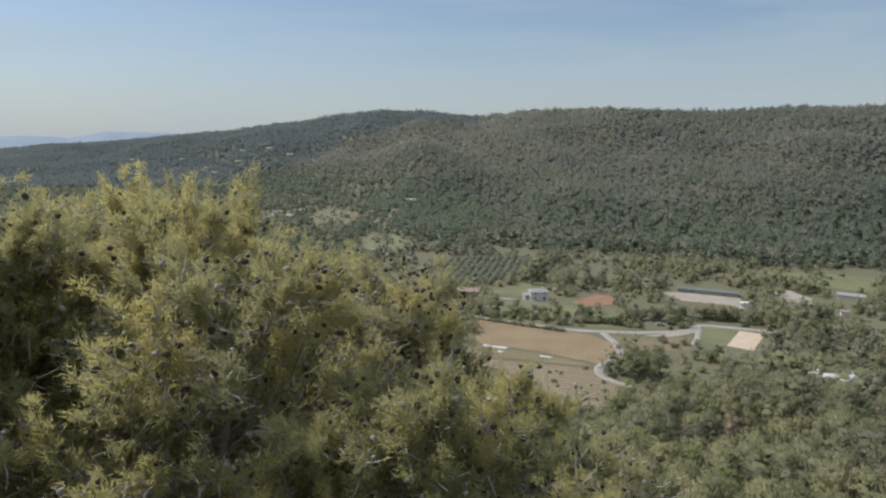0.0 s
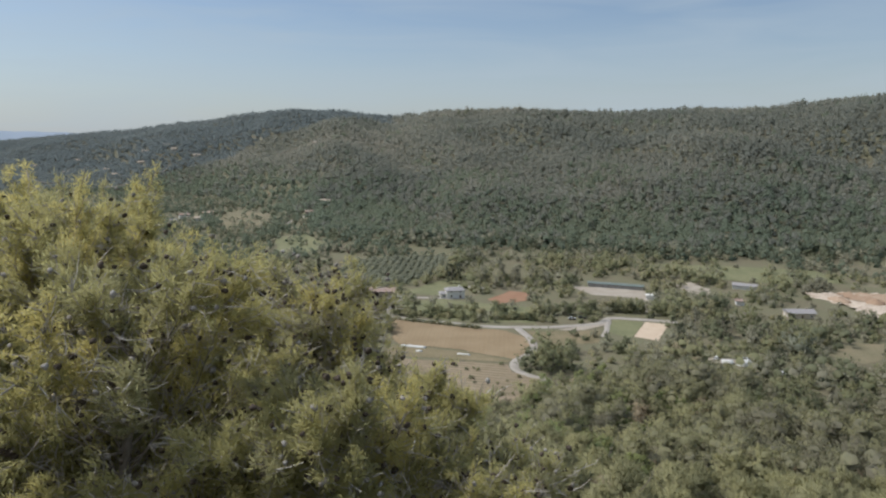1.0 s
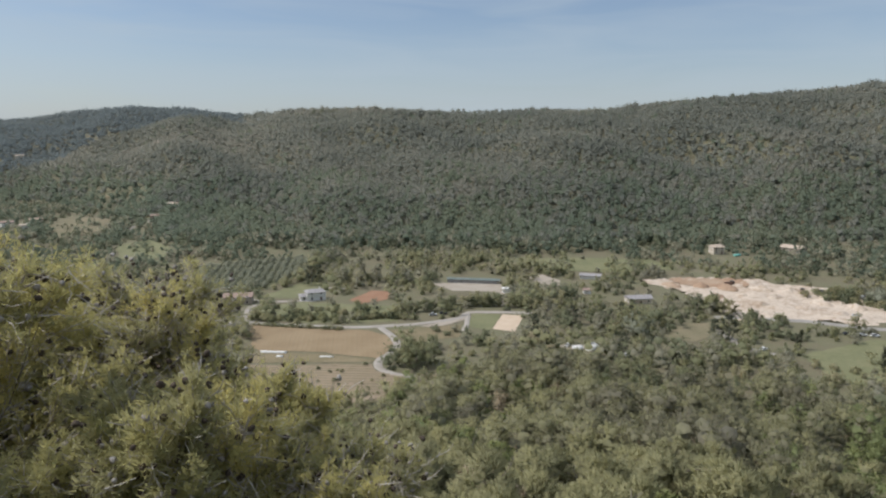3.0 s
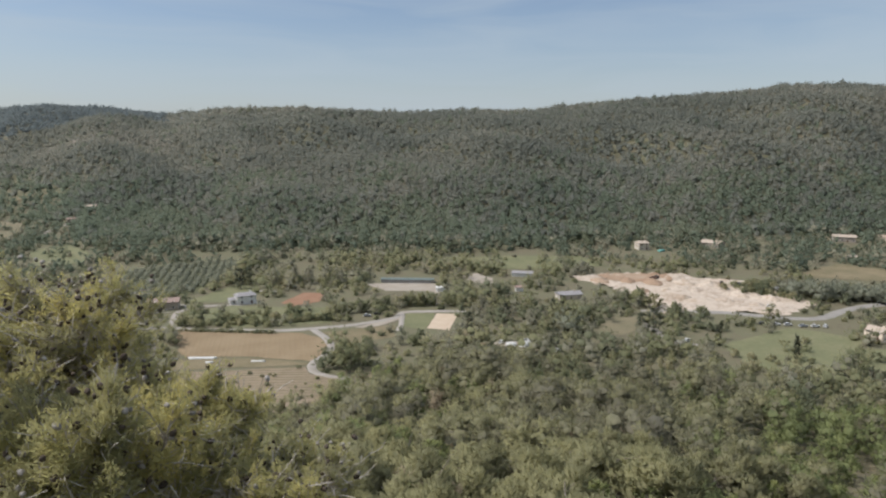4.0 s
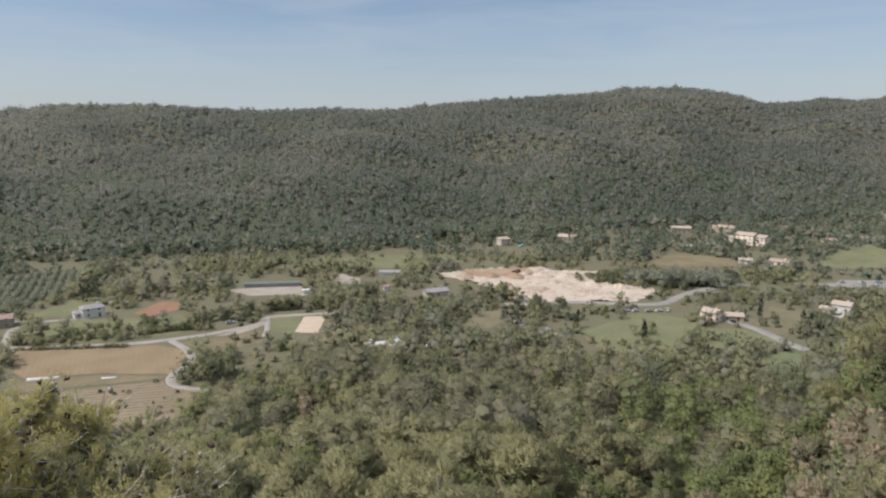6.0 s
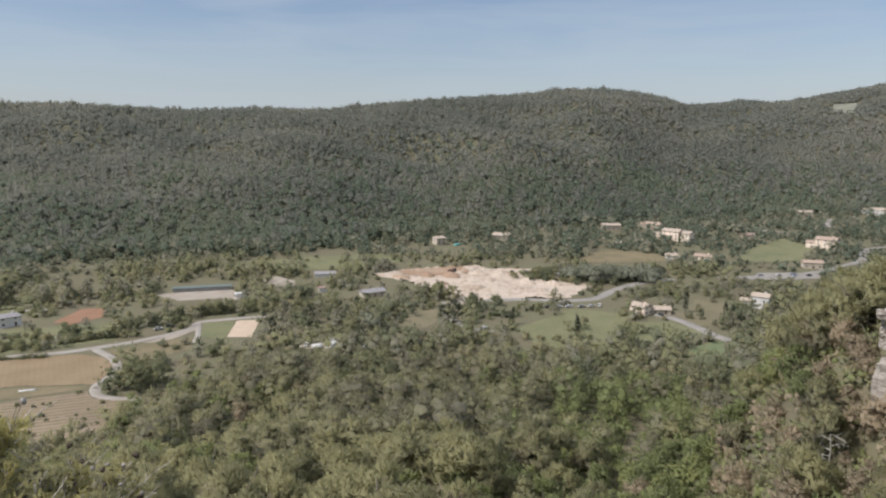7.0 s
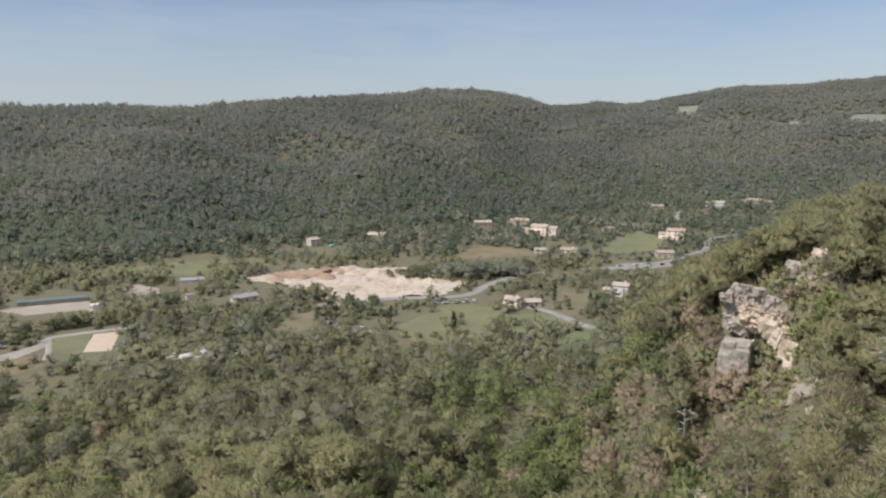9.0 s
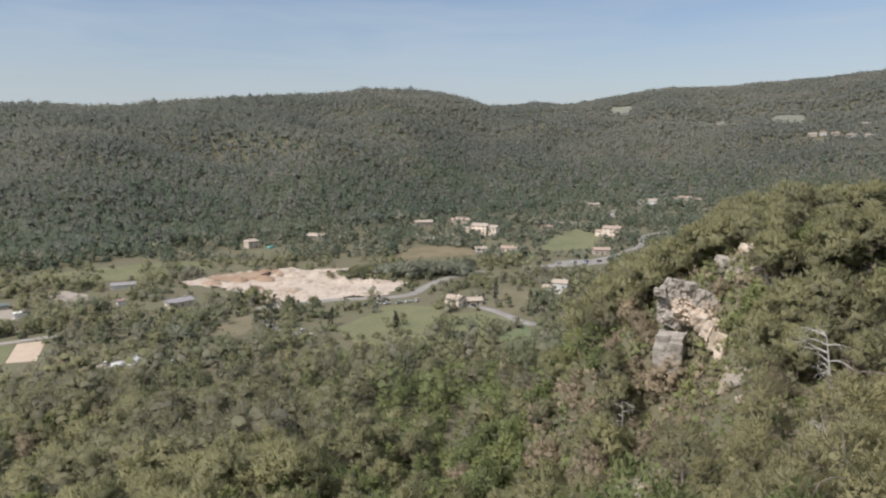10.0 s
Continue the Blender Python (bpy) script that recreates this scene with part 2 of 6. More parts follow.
def smooth(a, b, v):
    s = np.clip((v - a) / (b - a), 0, 1)
    return s * s * (3 - 2 * s)


def crest_of(az):
    """How far off the far ridge stands."""
    return np.interp(az, (-35, -17, -7, 3.5, 13, 33, 52, 61, 75, 90), (3000, 2000, 1750, 1500, 1250, 1200, 1400, 1750, 2200, 2400))


def foot_of(az):
    """How far off the far hill's foot lies."""
    return np.interp(az, (-35, -18, -10, -3, 10, 25, 45, 58, 70, 90), (1500, 1300, 1050, 640, 585, 560, 640, 760, 900, 1000))


def land(x, y):
    """The height of the ground."""
    x, y = np.asarray(x, float), np.asarray(y, float)
    az, r = np.degrees(np.arctan2(x, y)), np.hypot(x, y)
    el = np.interp(az, SKY_AZ, SKY_EL)
    crest, foot = crest_of(az), foot_of(az)
    top = 95 + crest * np.tan(np.radians(el)) - 8
    s = np.clip((r - foot) / (crest - foot), 0, 1)
    valley = 9 * smooth(0, 1, (r - 430) / (foot - 430))
    gully = np.sin(x / 61 + 1.7 * np.sin(y / 170)) * np.sin(y / 83 + x / 150) + 0.5 * np.sin(x / 27 + y / 41)
    ravine = np.cos(2 * (np.radians(az) * 17 + 0.9 * np.sin(r / 140) + 1.3 * np.sin(np.radians(az) * 5)))
    far = valley + (top - valley) * (0.8 * (1 - (1 - s) ** 1.5) + 0.2 * s) + (8 * gully + 7 * ravine) * np.sin(np.pi * s)
    far = far - np.maximum(r - crest, 0) * 0.05
    # the slope below the camera, the spur with the crag, and the hill behind
    near = np.interp(r, (0, 5, 12, 30, 60, 100, 160, 235, 290), (87, 86.5, 83, 63, 42, 27, 12, 2, 0))
    rim = np.interp(az, (55, 62, 66, 71, 75, 79, 84, 92, 110), (14, 30, 46, 57, 62, 70, 77, 79, 84))
    spur = np.interp(r, (0, 15, 35, 60), (87, 79, 68, 58)) * (1 - smooth(45, 95, r)) + smooth(45, 95, r) * (
        rim - 15 + 15 * smooth(104, 124, r) - rim * 0.9 * smooth(138, 300, r))
    back = 88 + 0.25 * np.minimum(r, 400)
    hill = near + (spur - near) * smooth(58, 74, az) * (1 - smooth(300, 420, r))
    hill = hill + (back - hill) * np.clip(smooth(100, 150, az) + smooth(-45, -90, az), 0, 1)
    near_share = 1 - smooth(290, 430, r)
    side = np.clip(smooth(100, 150, az) + smooth(-45, -90, az), 0, 1)
    z = np.where(r < 1, near, hill)
    return np.maximum(z, 0) * np.maximum(near_share, side) + far * smooth(290, 430, r) * (1 - side) + 0.6 * gully * smooth(20, 60, r) * (1 - smooth(200, 290, r))


def mesh_from(name, verts, faces, mat, tint=None, flat=True, normals=None):
    me = bpy.data.meshes.new(name)
    nv, (nf, k) = len(verts), faces.shape
    me.vertices.add(nv)
    me.vertices.foreach_set("co", np.ascontiguousarray(verts, np.float32).ravel())
    me.loops.add(nf * k)
    me.polygons.add(nf)
    me.polygons.foreach_set("loop_start", np.arange(0, nf * k, k, dtype=np.int32))
    me.polygons.foreach_set("loop_total", np.full(nf, k, np.int32))
    me.loops.foreach_set("vertex_index", np.ascontiguousarray(faces, np.int32).ravel())
    if not flat:
        me.polygons.foreach_set("use_smooth", np.ones(nf, bool))
    if tint is not None:
        at = me.attributes.new("tint", "FLOAT", "POINT")
        at.data.foreach_set("value", np.ascontiguousarray(tint, np.float32))
    if normals is not None:
        at = me.attributes.new("custom_normal", "FLOAT_VECTOR", "POINT")
        at.data.foreach_set("vector", np.ascontiguousarray(normals, np.float32).ravel())
    me.materials.append(mat)
    me.update(calc_edges=True)
    return me


def ground_sheet():
    az = np.radians(np.concatenate([np.arange(-180, -40, 4.0), np.arange(-40, 100, 0.5), np.arange(100, 180, 4.0)]))
    r = np.concatenate([np.arange(0.01, 130, 2.5), np.arange(130, 300, 5), np.arange(300, 900, 9), np.arange(900, 1500, 18), np.arange(1500, 2600, 40), np.array([2700, 3000, 3500, 4200, 4900])])
    R, A = np.meshgrid(r, az)
    X, Y = R * np.sin(A), R * np.cos(A)
    verts = np.stack([X, Y, land(X, Y)], -1).reshape(-1, 3)
    na, nr = len(az), len(r)
    i, j = np.meshgrid(np.arange(na), np.arange(nr - 1), indexing="ij")
    a, b = i * nr + j, ((i + 1) % na) * nr + j
    faces = np.stack([a, a + 1, b + 1, b], -1).reshape(-1, 4)
    ob = new("ground", mesh_from("ground", verts, faces, M_LAND, flat=False))
    return tagged(ob, "rough grassy hillside and wide valley floor", "ground", kind="structure")


ground_sheet()

# ---- woods ----
rng = np.random.default_rng(7)


def ball():
    """A round body of 12 corners."""
    phi = (1 + 5 ** 0.5) / 2
    v = [Vector(p).normalized() for p in ((-1, phi, 0), (1, phi, 0), (-1, -phi, 0), (1, -phi, 0), (0, -1, phi), (0, 1, phi), (0, -1, -phi), (0, 1, -phi), (phi, 0, -1), (phi, 0, 1), (-phi, 0, -1), (-phi, 0, 1))]
    f = [(0, 11, 5), (0, 5, 1), (0, 1, 7), (0, 7, 10), (0, 10, 11), (1, 5, 9), (5, 11, 4), (11, 10, 2), (10, 7, 6), (7, 1, 8), (3, 9, 4), (3, 4, 2), (3, 2, 6), (3, 6, 8), (3, 8, 9), (4, 9, 5), (2, 4, 11), (6, 2, 10), (8, 6, 7), (9, 8, 1)]
    return np.array(v), np.array(f)


BALL = ball()


def unit(v):
    return v / (np.linalg.norm(v, axis=-1, keepdims=True) + 1e-9)


def leaves(base, height, width, tint, lobes, tufts, blades, size, low=0.3, squash=0.8, solid=0.38, up=0.2, rise=0.8, broad=0.35, whole=1.2, uneven=0.22, grain=0.06, bare=0.0):
    """Leafy crowns: each a few uneven masses of foliage, covered with tufts of blades that point outwards and up.
    size: a tuft's length; rise: how far tufts turn upwards; broad: a blade's width to its length; bare: how far low
    tufts turn grey, for dead shoots and the shade under the crown.
    Gives corners, faces, tint and normals of all of them."""
    n = len(base)
    h, w = height[:, None], width[:, None]
    lev = (np.arange(lobes) + rng.uniform(0.1, 0.9, (n, lobes))) / lobes
    ang = rng.uniform(0, 2 * np.pi, (n, 1)) + np.arange(lobes) * 2.4 + rng.uniform(-0.7, 0.7, (n, lobes))
    out = np.sqrt(np.clip(1 - (lev * 1.5 - 0.5) ** 2, 0.02, 1)) * rng.uniform(0.3, 0.8, (n, lobes))
    mid = np.stack([base[:, None, 0] + out * w * 0.5 * np.cos(ang), base[:, None, 1] + out * w * 0.5 * np.sin(ang), base[:, None, 2] + h * (low + (0.86 - low) * lev)], -1)
    tall = (w * rng.uniform(0.22, 0.36, (n, lobes)) * min(1.4, (9 / lobes) ** 0.4) * (1.15 - 0.4 * lev))[..., None] * np.array([1, 1, squash])
    if lobes == 1:
        mid = base[:, None] + (h * (low + 0.95) / 2)[..., None] * np.array([0, 0, 1])
        tall = np.stack([w * 0.5, w * 0.5, h * (0.95 - low) * 0.5], -1)
    heart = base[:, None] + (height * (low + 0.1))[:, None, None] * np.array([0, 0, 1])
    lean = unit(mid - heart)
    tone = np.clip(tint[:, None] + rng.normal(0, grain, (n, lobes)), 0, 1)
    # the dense masses
    bv, bf = BALL
    k = len(bv)
    corners = mid[:, :, None] + bv * rng.uniform(1 - uneven, 1 + uneven, (n, lobes, k, 1)) * tall[:, :, None] * solid
    soft = unit(bv * 0.4 + whole * unit(corners - heart[:, :, None]) + np.array([0, 0, up]))
    faces = (np.arange(n * lobes)[:, None, None] * k + bf).reshape(-1, 3)
    # the tufts on them
    d = unit(rng.normal(size=(n, lobes, tufts, 3)) + 0.7 * lean[:, :, None])
    d[..., 2] = np.where(d[..., 2] < -0.35, -d[..., 2], d[..., 2])
    foot = mid[:, :, None] + d * tall[:, :, None] * rng.uniform(0.35, 1.05, (n, lobes, tufts, 1))
    axis = unit(d + rng.normal(0, 0.3, d.shape) + np.array([0, 0, rise]))
    long = size * rng.uniform(0.6, 1.35, (n, lobes, tufts, 1, 1))
    along = rng.uniform(-0.1, 0.6, (n, lobes, tufts, blades, 1))
    spread = rng.normal(0, 1, (n, lobes, tufts, blades, 3))
    c = foot[..., None, :] + axis[..., None, :] * long * along + spread * long * 0.16 * (1.1 - along)
    u = unit(axis[..., None, :] + 0.45 * spread)
    form = unit(0.55 * d + whole * unit(foot - heart[:, :, None]) + np.array([0, 0, up]))[..., None, :]
    v = unit(np.cross(form + 0.5 * rng.normal(size=u.shape), u)) * broad
    s = long * rng.uniform(0.4, 0.75, along.shape)
    tri = np.stack([c + u * s, c - 0.35 * u * s + 0.5 * v * s, c - 0.35 * u * s - 0.5 * v * s], -2).reshape(-1, 3)
    form = unit(form + 0.18 * u).reshape(-1, 3)
    hue = np.clip(tone[..., None] + rng.normal(0, grain, (n, lobes, tufts)), 0, 1)
    # low tufts tinted down: dead grey shoots, and underside shade put into the colour
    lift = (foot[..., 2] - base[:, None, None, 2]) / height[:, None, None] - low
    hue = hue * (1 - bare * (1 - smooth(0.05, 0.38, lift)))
    hue = np.clip(hue[..., None] + rng.normal(0, grain * 0.4, (n, lobes, tufts, blades)), 0, 1)
    faces = np.concatenate([faces, n * lobes * k + np.arange(len(tri)).reshape(-1, 3)])
    verts = np.concatenate([corners.reshape(-1, 3), tri])
    normals = np.concatenate([soft.reshape(-1, 3), np.repeat(form, 3, 0)])
    # inner masses get 0.4 of the tint: the crown's inside shade in the colour
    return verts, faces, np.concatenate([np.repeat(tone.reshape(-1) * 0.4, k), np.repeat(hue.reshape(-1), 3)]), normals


def scatter(az0, az1, r0, r1, gap):
    """Uneven but well-spread places over a sector of the plan."""
    xs, ys = [], []
    for r in np.arange(r0 + gap / 2, r1, gap):
        step = gap / r
        a = np.arange(radians(az0) + rng.uniform(0, step), radians(az1), step)
        a, q = a + rng.uniform(-0.48, 0.48, len(a)) * step, r + rng.uniform(-0.48, 0.48, len(a)) * gap
        xs.append(q * np.sin(a)), ys.append(q * np.cos(a))
    return np.concatenate(xs), np.concatenate(ys)


# ---- building helpers ----
def part(name, me, parent, label=""):
    """One mesh as a part of a thing or of a part."""
    ob = new(name, me)
    ob.parent = parent
    return tagged(ob, label)


def thing(name, x, y, z, turn, label, category, group="", scale=1.0):
    ob = new(name)
    ob.empty_display_size = 0.2
    ob.matrix_basis = pose(x, y, z, 0, 0, turn) @ Matrix.Scale(scale, 4)
    return tagged(ob, label, category, group)


def from_bm(name, bm, mat, flat=True):
    me = bpy.data.meshes.new(name)
    for f in bm.faces:
        f.smooth = not flat
    bm.to_mesh(me)
    bm.free()
    me.materials.append(mat)
    return me


def box(name, lo, hi, mat, bevel=0.0):
    bm = bmesh.new()
    bmesh.ops.create_cube(bm, size=1)
    for v in bm.verts:
        v.co = [lo[k] + (v.co[k] + 0.5) * (hi[k] - lo[k]) for k in range(3)]
    if bevel:
        bmesh.ops.bevel(bm, geom=list(bm.edges), offset=bevel, segments=2, affect="EDGES")
    return from_bm(name, bm, mat)


def tubes(name, runs, mat, sides=6):
    """Tapered round limbs: runs of (points, first radius, last radius), joined into one mesh."""
    vs, fs, n0 = [], [], 0
    ring = np.linspace(0, 2 * np.pi, sides, endpoint=False)
    for pts, r0, r1 in runs:
        pts = np.asarray(pts, float)
        k = len(pts)
        d = np.gradient(pts, axis=0)
        d /= np.linalg.norm(d, axis=1, keepdims=True) + 1e-9
        ref = np.where(np.abs(d[:, 2:3]) > 0.9, np.array([[1.0, 0, 0]]), np.array([[0, 0, 1.0]]))
        u = np.cross(d, ref)
        u /= np.linalg.norm(u, axis=1, keepdims=True) + 1e-9
        v = np.cross(d, u)
        rad = np.linspace(r0, r1, k)[:, None, None]
        vs.append((pts[:, None] + rad * (u[:, None] * np.cos(ring)[None, :, None] + v[:, None] * np.sin(ring)[None, :, None])).reshape(-1, 3))
        i, j = np.meshgrid(np.arange(k - 1), np.arange(sides), indexing="ij")
        a, b = n0 + i * sides + j, n0 + i * sides + (j + 1) % sides
        fs.append(np.stack([a, b, b + sides, a + sides], -1).reshape(-1, 4))
        n0 += k * sides
    return mesh_from(name, np.concatenate(vs), np.concatenate(fs), mat, flat=False)


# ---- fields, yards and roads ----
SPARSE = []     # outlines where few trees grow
CLEAR = []      # outlines kept free of trees, also of ones before them in the camera's view
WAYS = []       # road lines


def inside(poly, x, y):
    hit = np.zeros(np.shape(x), bool)
    for (x0, y0), (x1, y1) in zip(poly, poly[1:] + poly[:1]):
        cross = (y0 > y) != (y1 > y)
        hit ^= cross & (x < (x1 - x0) * (y - y0) / (y1 - y0 + 1e-9) + x0)
    return hit


def lift_at(x, y, lift):
    return land(x, y) + lift + np.maximum(np.hypot(x, y) - 430, 0) * 0.0016


def soften(poly, step=5.0, wobble=0.6):
    """The outline in short steps, slightly uneven, as a field's edge is."""
    pts = []
    for (x0, y0), (x1, y1) in zip(poly, poly[1:] + poly[:1]):
        n = max(1, int(math.hypot(x1 - x0, y1 - y0) / step))
        for k in range(n):
            u, v = x0 + (x1 - x0) * k / n, y0 + (y1 - y0) * k / n
            pts.append((u + wobble * math.sin(u * 1.3 + v * 0.7), v + wobble * math.sin(v * 1.1 - u * 0.9)))
    return pts


def area(name, poly, mat, label, category="field", lift=0.10, step=5.0, wobble=0.6, keep=True, rough=0.0):
    poly = [tuple(map(float, p)) for p in poly]
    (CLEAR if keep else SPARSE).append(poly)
    rim = soften(poly, step, wobble)
    xs, ys = [p[0] for p in rim], [p[1] for p in rim]
    gx, gy = np.meshgrid(np.arange(min(xs), max(xs), step), np.arange(min(ys), max(ys), step))
    gx, gy = gx.ravel() + rng.uniform(-1, 1, gx.size), gy.ravel() + rng.uniform(-1, 1, gy.size)
    ok = inside(rim, gx, gy)
    pts = [Vector(p) for p in rim] + [Vector(p) for p in zip(gx[ok], gy[ok])]
    from mathutils.geometry import delaunay_2d_cdt
    v, _, f, *_ = delaunay_2d_cdt(pts, [], [list(range(len(rim)))], 1, 0.01)
    x, y = np.array([p.x for p in v]), np.array([p.y for p in v])
    z = lift_at(x, y, lift)
    if rough:
        z = z + rough * np.array([max(0, noise.fractal(Vector((a / 14, b / 14, 3)), 0.8, 2.1, 5)) for a, b in zip(x, y)])
    me = bpy.data.meshes.new(name)
    me.from_pydata(np.stack([x, y, z], -1).tolist(), [], f)
    me.polygons.foreach_set("use_smooth", np.ones(len(f), bool))
    me.materials.append(mat)
    return tagged(new(name, me), label, category, kind="structure")


def spline(pts, step=3.0):
    p = np.array([pts[0], *pts, pts[-1]], float)
    out = []
    for k in range(1, len(p) - 2):
        n = max(2, int(np.linalg.norm(p[k + 1] - p[k]) / step))
        for t in np.arange(n) / n:
            out.append(0.5 * (2 * p[k] + (p[k + 1] - p[k - 1]) * t + (2 * p[k - 1] - 5 * p[k] + 4 * p[k + 1] - p[k + 2]) * t * t
                              + (3 * p[k] - p[k - 1] - 3 * p[k + 1] + p[k + 2]) * t ** 3))
    return np.array(out + [p[-1]])


def road(name, width, pts, mat, label, lift=0.2):
    line = spline(pts)
    WAYS.append((width, line))
    d = np.gradient(line, axis=0)
    d /= np.linalg.norm(d, axis=1, keepdims=True)
    side = np.stack([-d[:, 1], d[:, 0]], -1)
    rows = []
    for s, dz in ((-0.62, -0.25), (-0.5, 0), (0, 0.05), (0.5, 0), (0.62, -0.25)):
        q = line + side * (width * s + 0.15 * np.sin(line[:, :1] * 0.9))
        rows.append(np.column_stack([q, lift_at(q[:, 0], q[:, 1], lift) + dz]))
    v = np.stack(rows, 1).reshape(-1, 3)
    i, j = np.meshgrid(np.arange(len(line) - 1), np.arange(4), indexing="ij")
    a = i * 5 + j
    f = np.stack([a, a + 1, a + 6, a + 5], -1).reshape(-1, 4)[:, ::-1]
    return tagged(new(name, mesh_from(name, v, f, mat, flat=False)), label, "road", kind="structure")


def ridges(name, poly, heading, gap, width, height, mat, label, category="furrows"):
    """Low parallel ridges clipped to an outline."""
    c, s = math.cos(radians(heading)), math.sin(radians(heading))
    p = np.array(poly, float)
    along, across = p @ (s, c), p @ (c, -s)
    vs, fs = [], []
    for q in np.arange(across.min() + gap / 2, across.max(), gap):
        q += rng.uniform(-0.1, 0.1) * gap
        a = np.arange(along.min(), along.max(), 2.0)
        x, y = a * s + q * c, a * c - q * s
        ok = inside(poly, x, y)
        for k in range(len(a) - 1):
            if ok[k] and ok[k + 1] and rng.random() > 0.03:
                n0 = len(vs)
                for m in (k, k + 1):
                    for o, up in ((-0.5, 0.02), (0, height), (0.5, 0.02)):
                        X, Y = x[m] + c * o * width, y[m] - s * o * width
                        vs.append((X, Y, float(lift_at(X, Y, 0.08)) + up * (0.8 + 0.4 * math.sin(X * 3 + Y))))
                fs += [(n0, n0 + 1, n0 + 4, n0 + 3), (n0 + 1, n0 + 2, n0 + 5, n0 + 4)]
    ob = new(name, mesh_from(name, np.array(vs), np.array(fs), mat, flat=False))
    return tagged(ob, label, category, kind="stuff")


PLOUGHED = [(16, 355), (48, 336), (73, 323), (79, 312), (79, 298), (73, 285), (67, 278), (46, 295), (31, 302), (19, 306), (16, 313)]
ROWED = [(9, 289), (27, 283), (62, 272), (62, 261), (71, 249), (57, 227), (43, 217), (21, 236), (-1, 266)]
GROVE = [(-17, 444), (-10, 509), (28, 518), (57, 516), (73, 506), (63, 475), (31, 438), (2, 430)]
WORKS = [(272, 379), (294, 376), (321, 366), (344, 349), (351, 334), (375, 315), (363, 298), (374, 286), (356, 255), (318, 245), (309, 258), (284, 273), (263, 275), (274, 311), (279, 346)]
area("ploughed_field", PLOUGHED, M_PLOUGH, "freshly ploughed orange-brown field beside the lane")
ridges("furrows", PLOUGHED, 12, 2.3, 1.5, 0.13, M_PLOUGH, "straight furrows of turned orange-brown soil")
area("fallow_strip", [(16, 307), (31, 300), (46, 293), (66, 276), (62, 274), (27, 286), (9, 293)], M_FALLOW, "dry fallow strip with sparse weeds")
area("vegetable_field", ROWED, M_TILLED, "grey-brown tilled field with planted rows")
ridges("crop_rows", ROWED, 113, 3.2, 1.2, 0.25, M_FALLOW, "low planted rows with a green bloom", "crop rows")
area("olive_ground", GROVE, M_GRASS, "grey-green grass under the olive grove", keep=False)
area("pasture", [(25, 417), (62, 455), (73, 428), (63, 409), (46, 407)], M_GRASS, "mown green pasture beside the grove")
area("clay_field", [(76, 391), (96, 412), (106, 405), (99, 385), (81, 380)], M_CLAY, "bare red clay patch")
area("pasture", [(23, 392), (49, 396), (74, 381), (103, 368), (91, 336), (49, 346), (24, 363)], M_GRASS, "long green meadow along the lane", keep=False)
area("riding_court", [(133, 305), (150, 330), (160, 324), (142, 297)], M_SAND, "pale sand riding court", "riding court", wobble=0.1)
CLEAR.append([(126, 294), (150, 332), (162, 325), (137, 286)])     # kept free so that no tree hides the court from the camera
area("pasture", [(124, 315), (136, 338), (149, 330), (131, 303)], M_GRASS, "green grass plot beside the court")
area("gravel_yard", [(99, 322), (112, 326), (130, 335), (131, 329), (122, 324), (106, 317)], M_GRAVEL, "pale gravel yard", "yard")
area("pasture", [(83, 320), (98, 320), (120, 318), (114, 298), (88, 295), (84, 303)], M_FALLOW, "dry brownish meadow in the lane's bend", keep=False)
area("earthworks", WORKS, M_SPOIL, "pale stony earthworks with heaps of spoil", "earthworks", step=3.0, wobble=1.6, rough=2.2)
area("red_earth", [(293, 375), (320, 364), (339, 353), (324, 337), (304, 346), (290, 358)], M_REDSPOIL, "reddish bank of dug earth", "earthworks", lift=0.35, step=3.0, wobble=1.6, rough=2.6)
area("terrace", [(217, 459), (257, 450), (315, 425), (315, 393), (271, 401), (225, 427)], M_GRASS, "yellow-green grassed terrace below the woods", keep=False)
area("brown_field", [(427, 318), (472, 321), (487, 286), (475, 260), (443, 280), (421, 302)], M_FALLOW, "brown fallow field")
area("pasture", [(246, 221), (301, 228), (309, 217), (315, 198), (261, 171), (237, 178), (236, 199)], M_GRASS, "rough green meadow below the earthworks", keep=False)
area("lawn", [(279, 146), (294, 144), (303, 140), (279, 128), (274, 138)], M_LAWN, "fresh green lawn", "lawn")
area("pasture", [(515, 233), (575, 246), (635, 246), (609, 209), (547, 197), (518, 214)], M_GRASS, "green pasture between the villas")
area("bare_yard", [(203, 412), (219, 415), (223, 398), (215, 384), (207, 393)], M_GRAVEL, "bare pale dirt yard", "yard", keep=False)
area("bare_yard", [(138, 420), (151, 416), (182, 403), (169, 360), (159, 349), (171, 380), (144, 396)], M_GRAVEL, "pale dirt yard before the long shed", "yard")
area("car_yard", [(151, 270), (170, 265), (168, 259), (150, 263)], M_GRAVEL, "trodden dirt yard with parked cars", "yard")
road("track", 3.4, [(162, 312), (155, 300), (147, 288), (142, 276), (149, 268)], M_FALLOW, "bare dirt track through the trees")
area("parking", [(453, 197), (479, 200), (497, 187), (506, 170), (495, 164), (475, 174)], M_ASPHALT, "worn grey asphalt car park", "car park")
area("bare_yard", [(206, 266), (232, 282), (246, 279), (232, 260), (216, 253)], M_DRYGRASS, "dry trodden clearing", "yard")
area("orchard_ground", [(333, 178), (384, 195), (379, 175), (327, 152), (321, 162)], M_DRYGRASS, "dry grass of a small orchard", keep=False)
area("pasture", [(299, 192), (319, 175), (311, 154), (289, 149), (275, 170)], M_GRASS, "green meadow beside the house drive", keep=False)
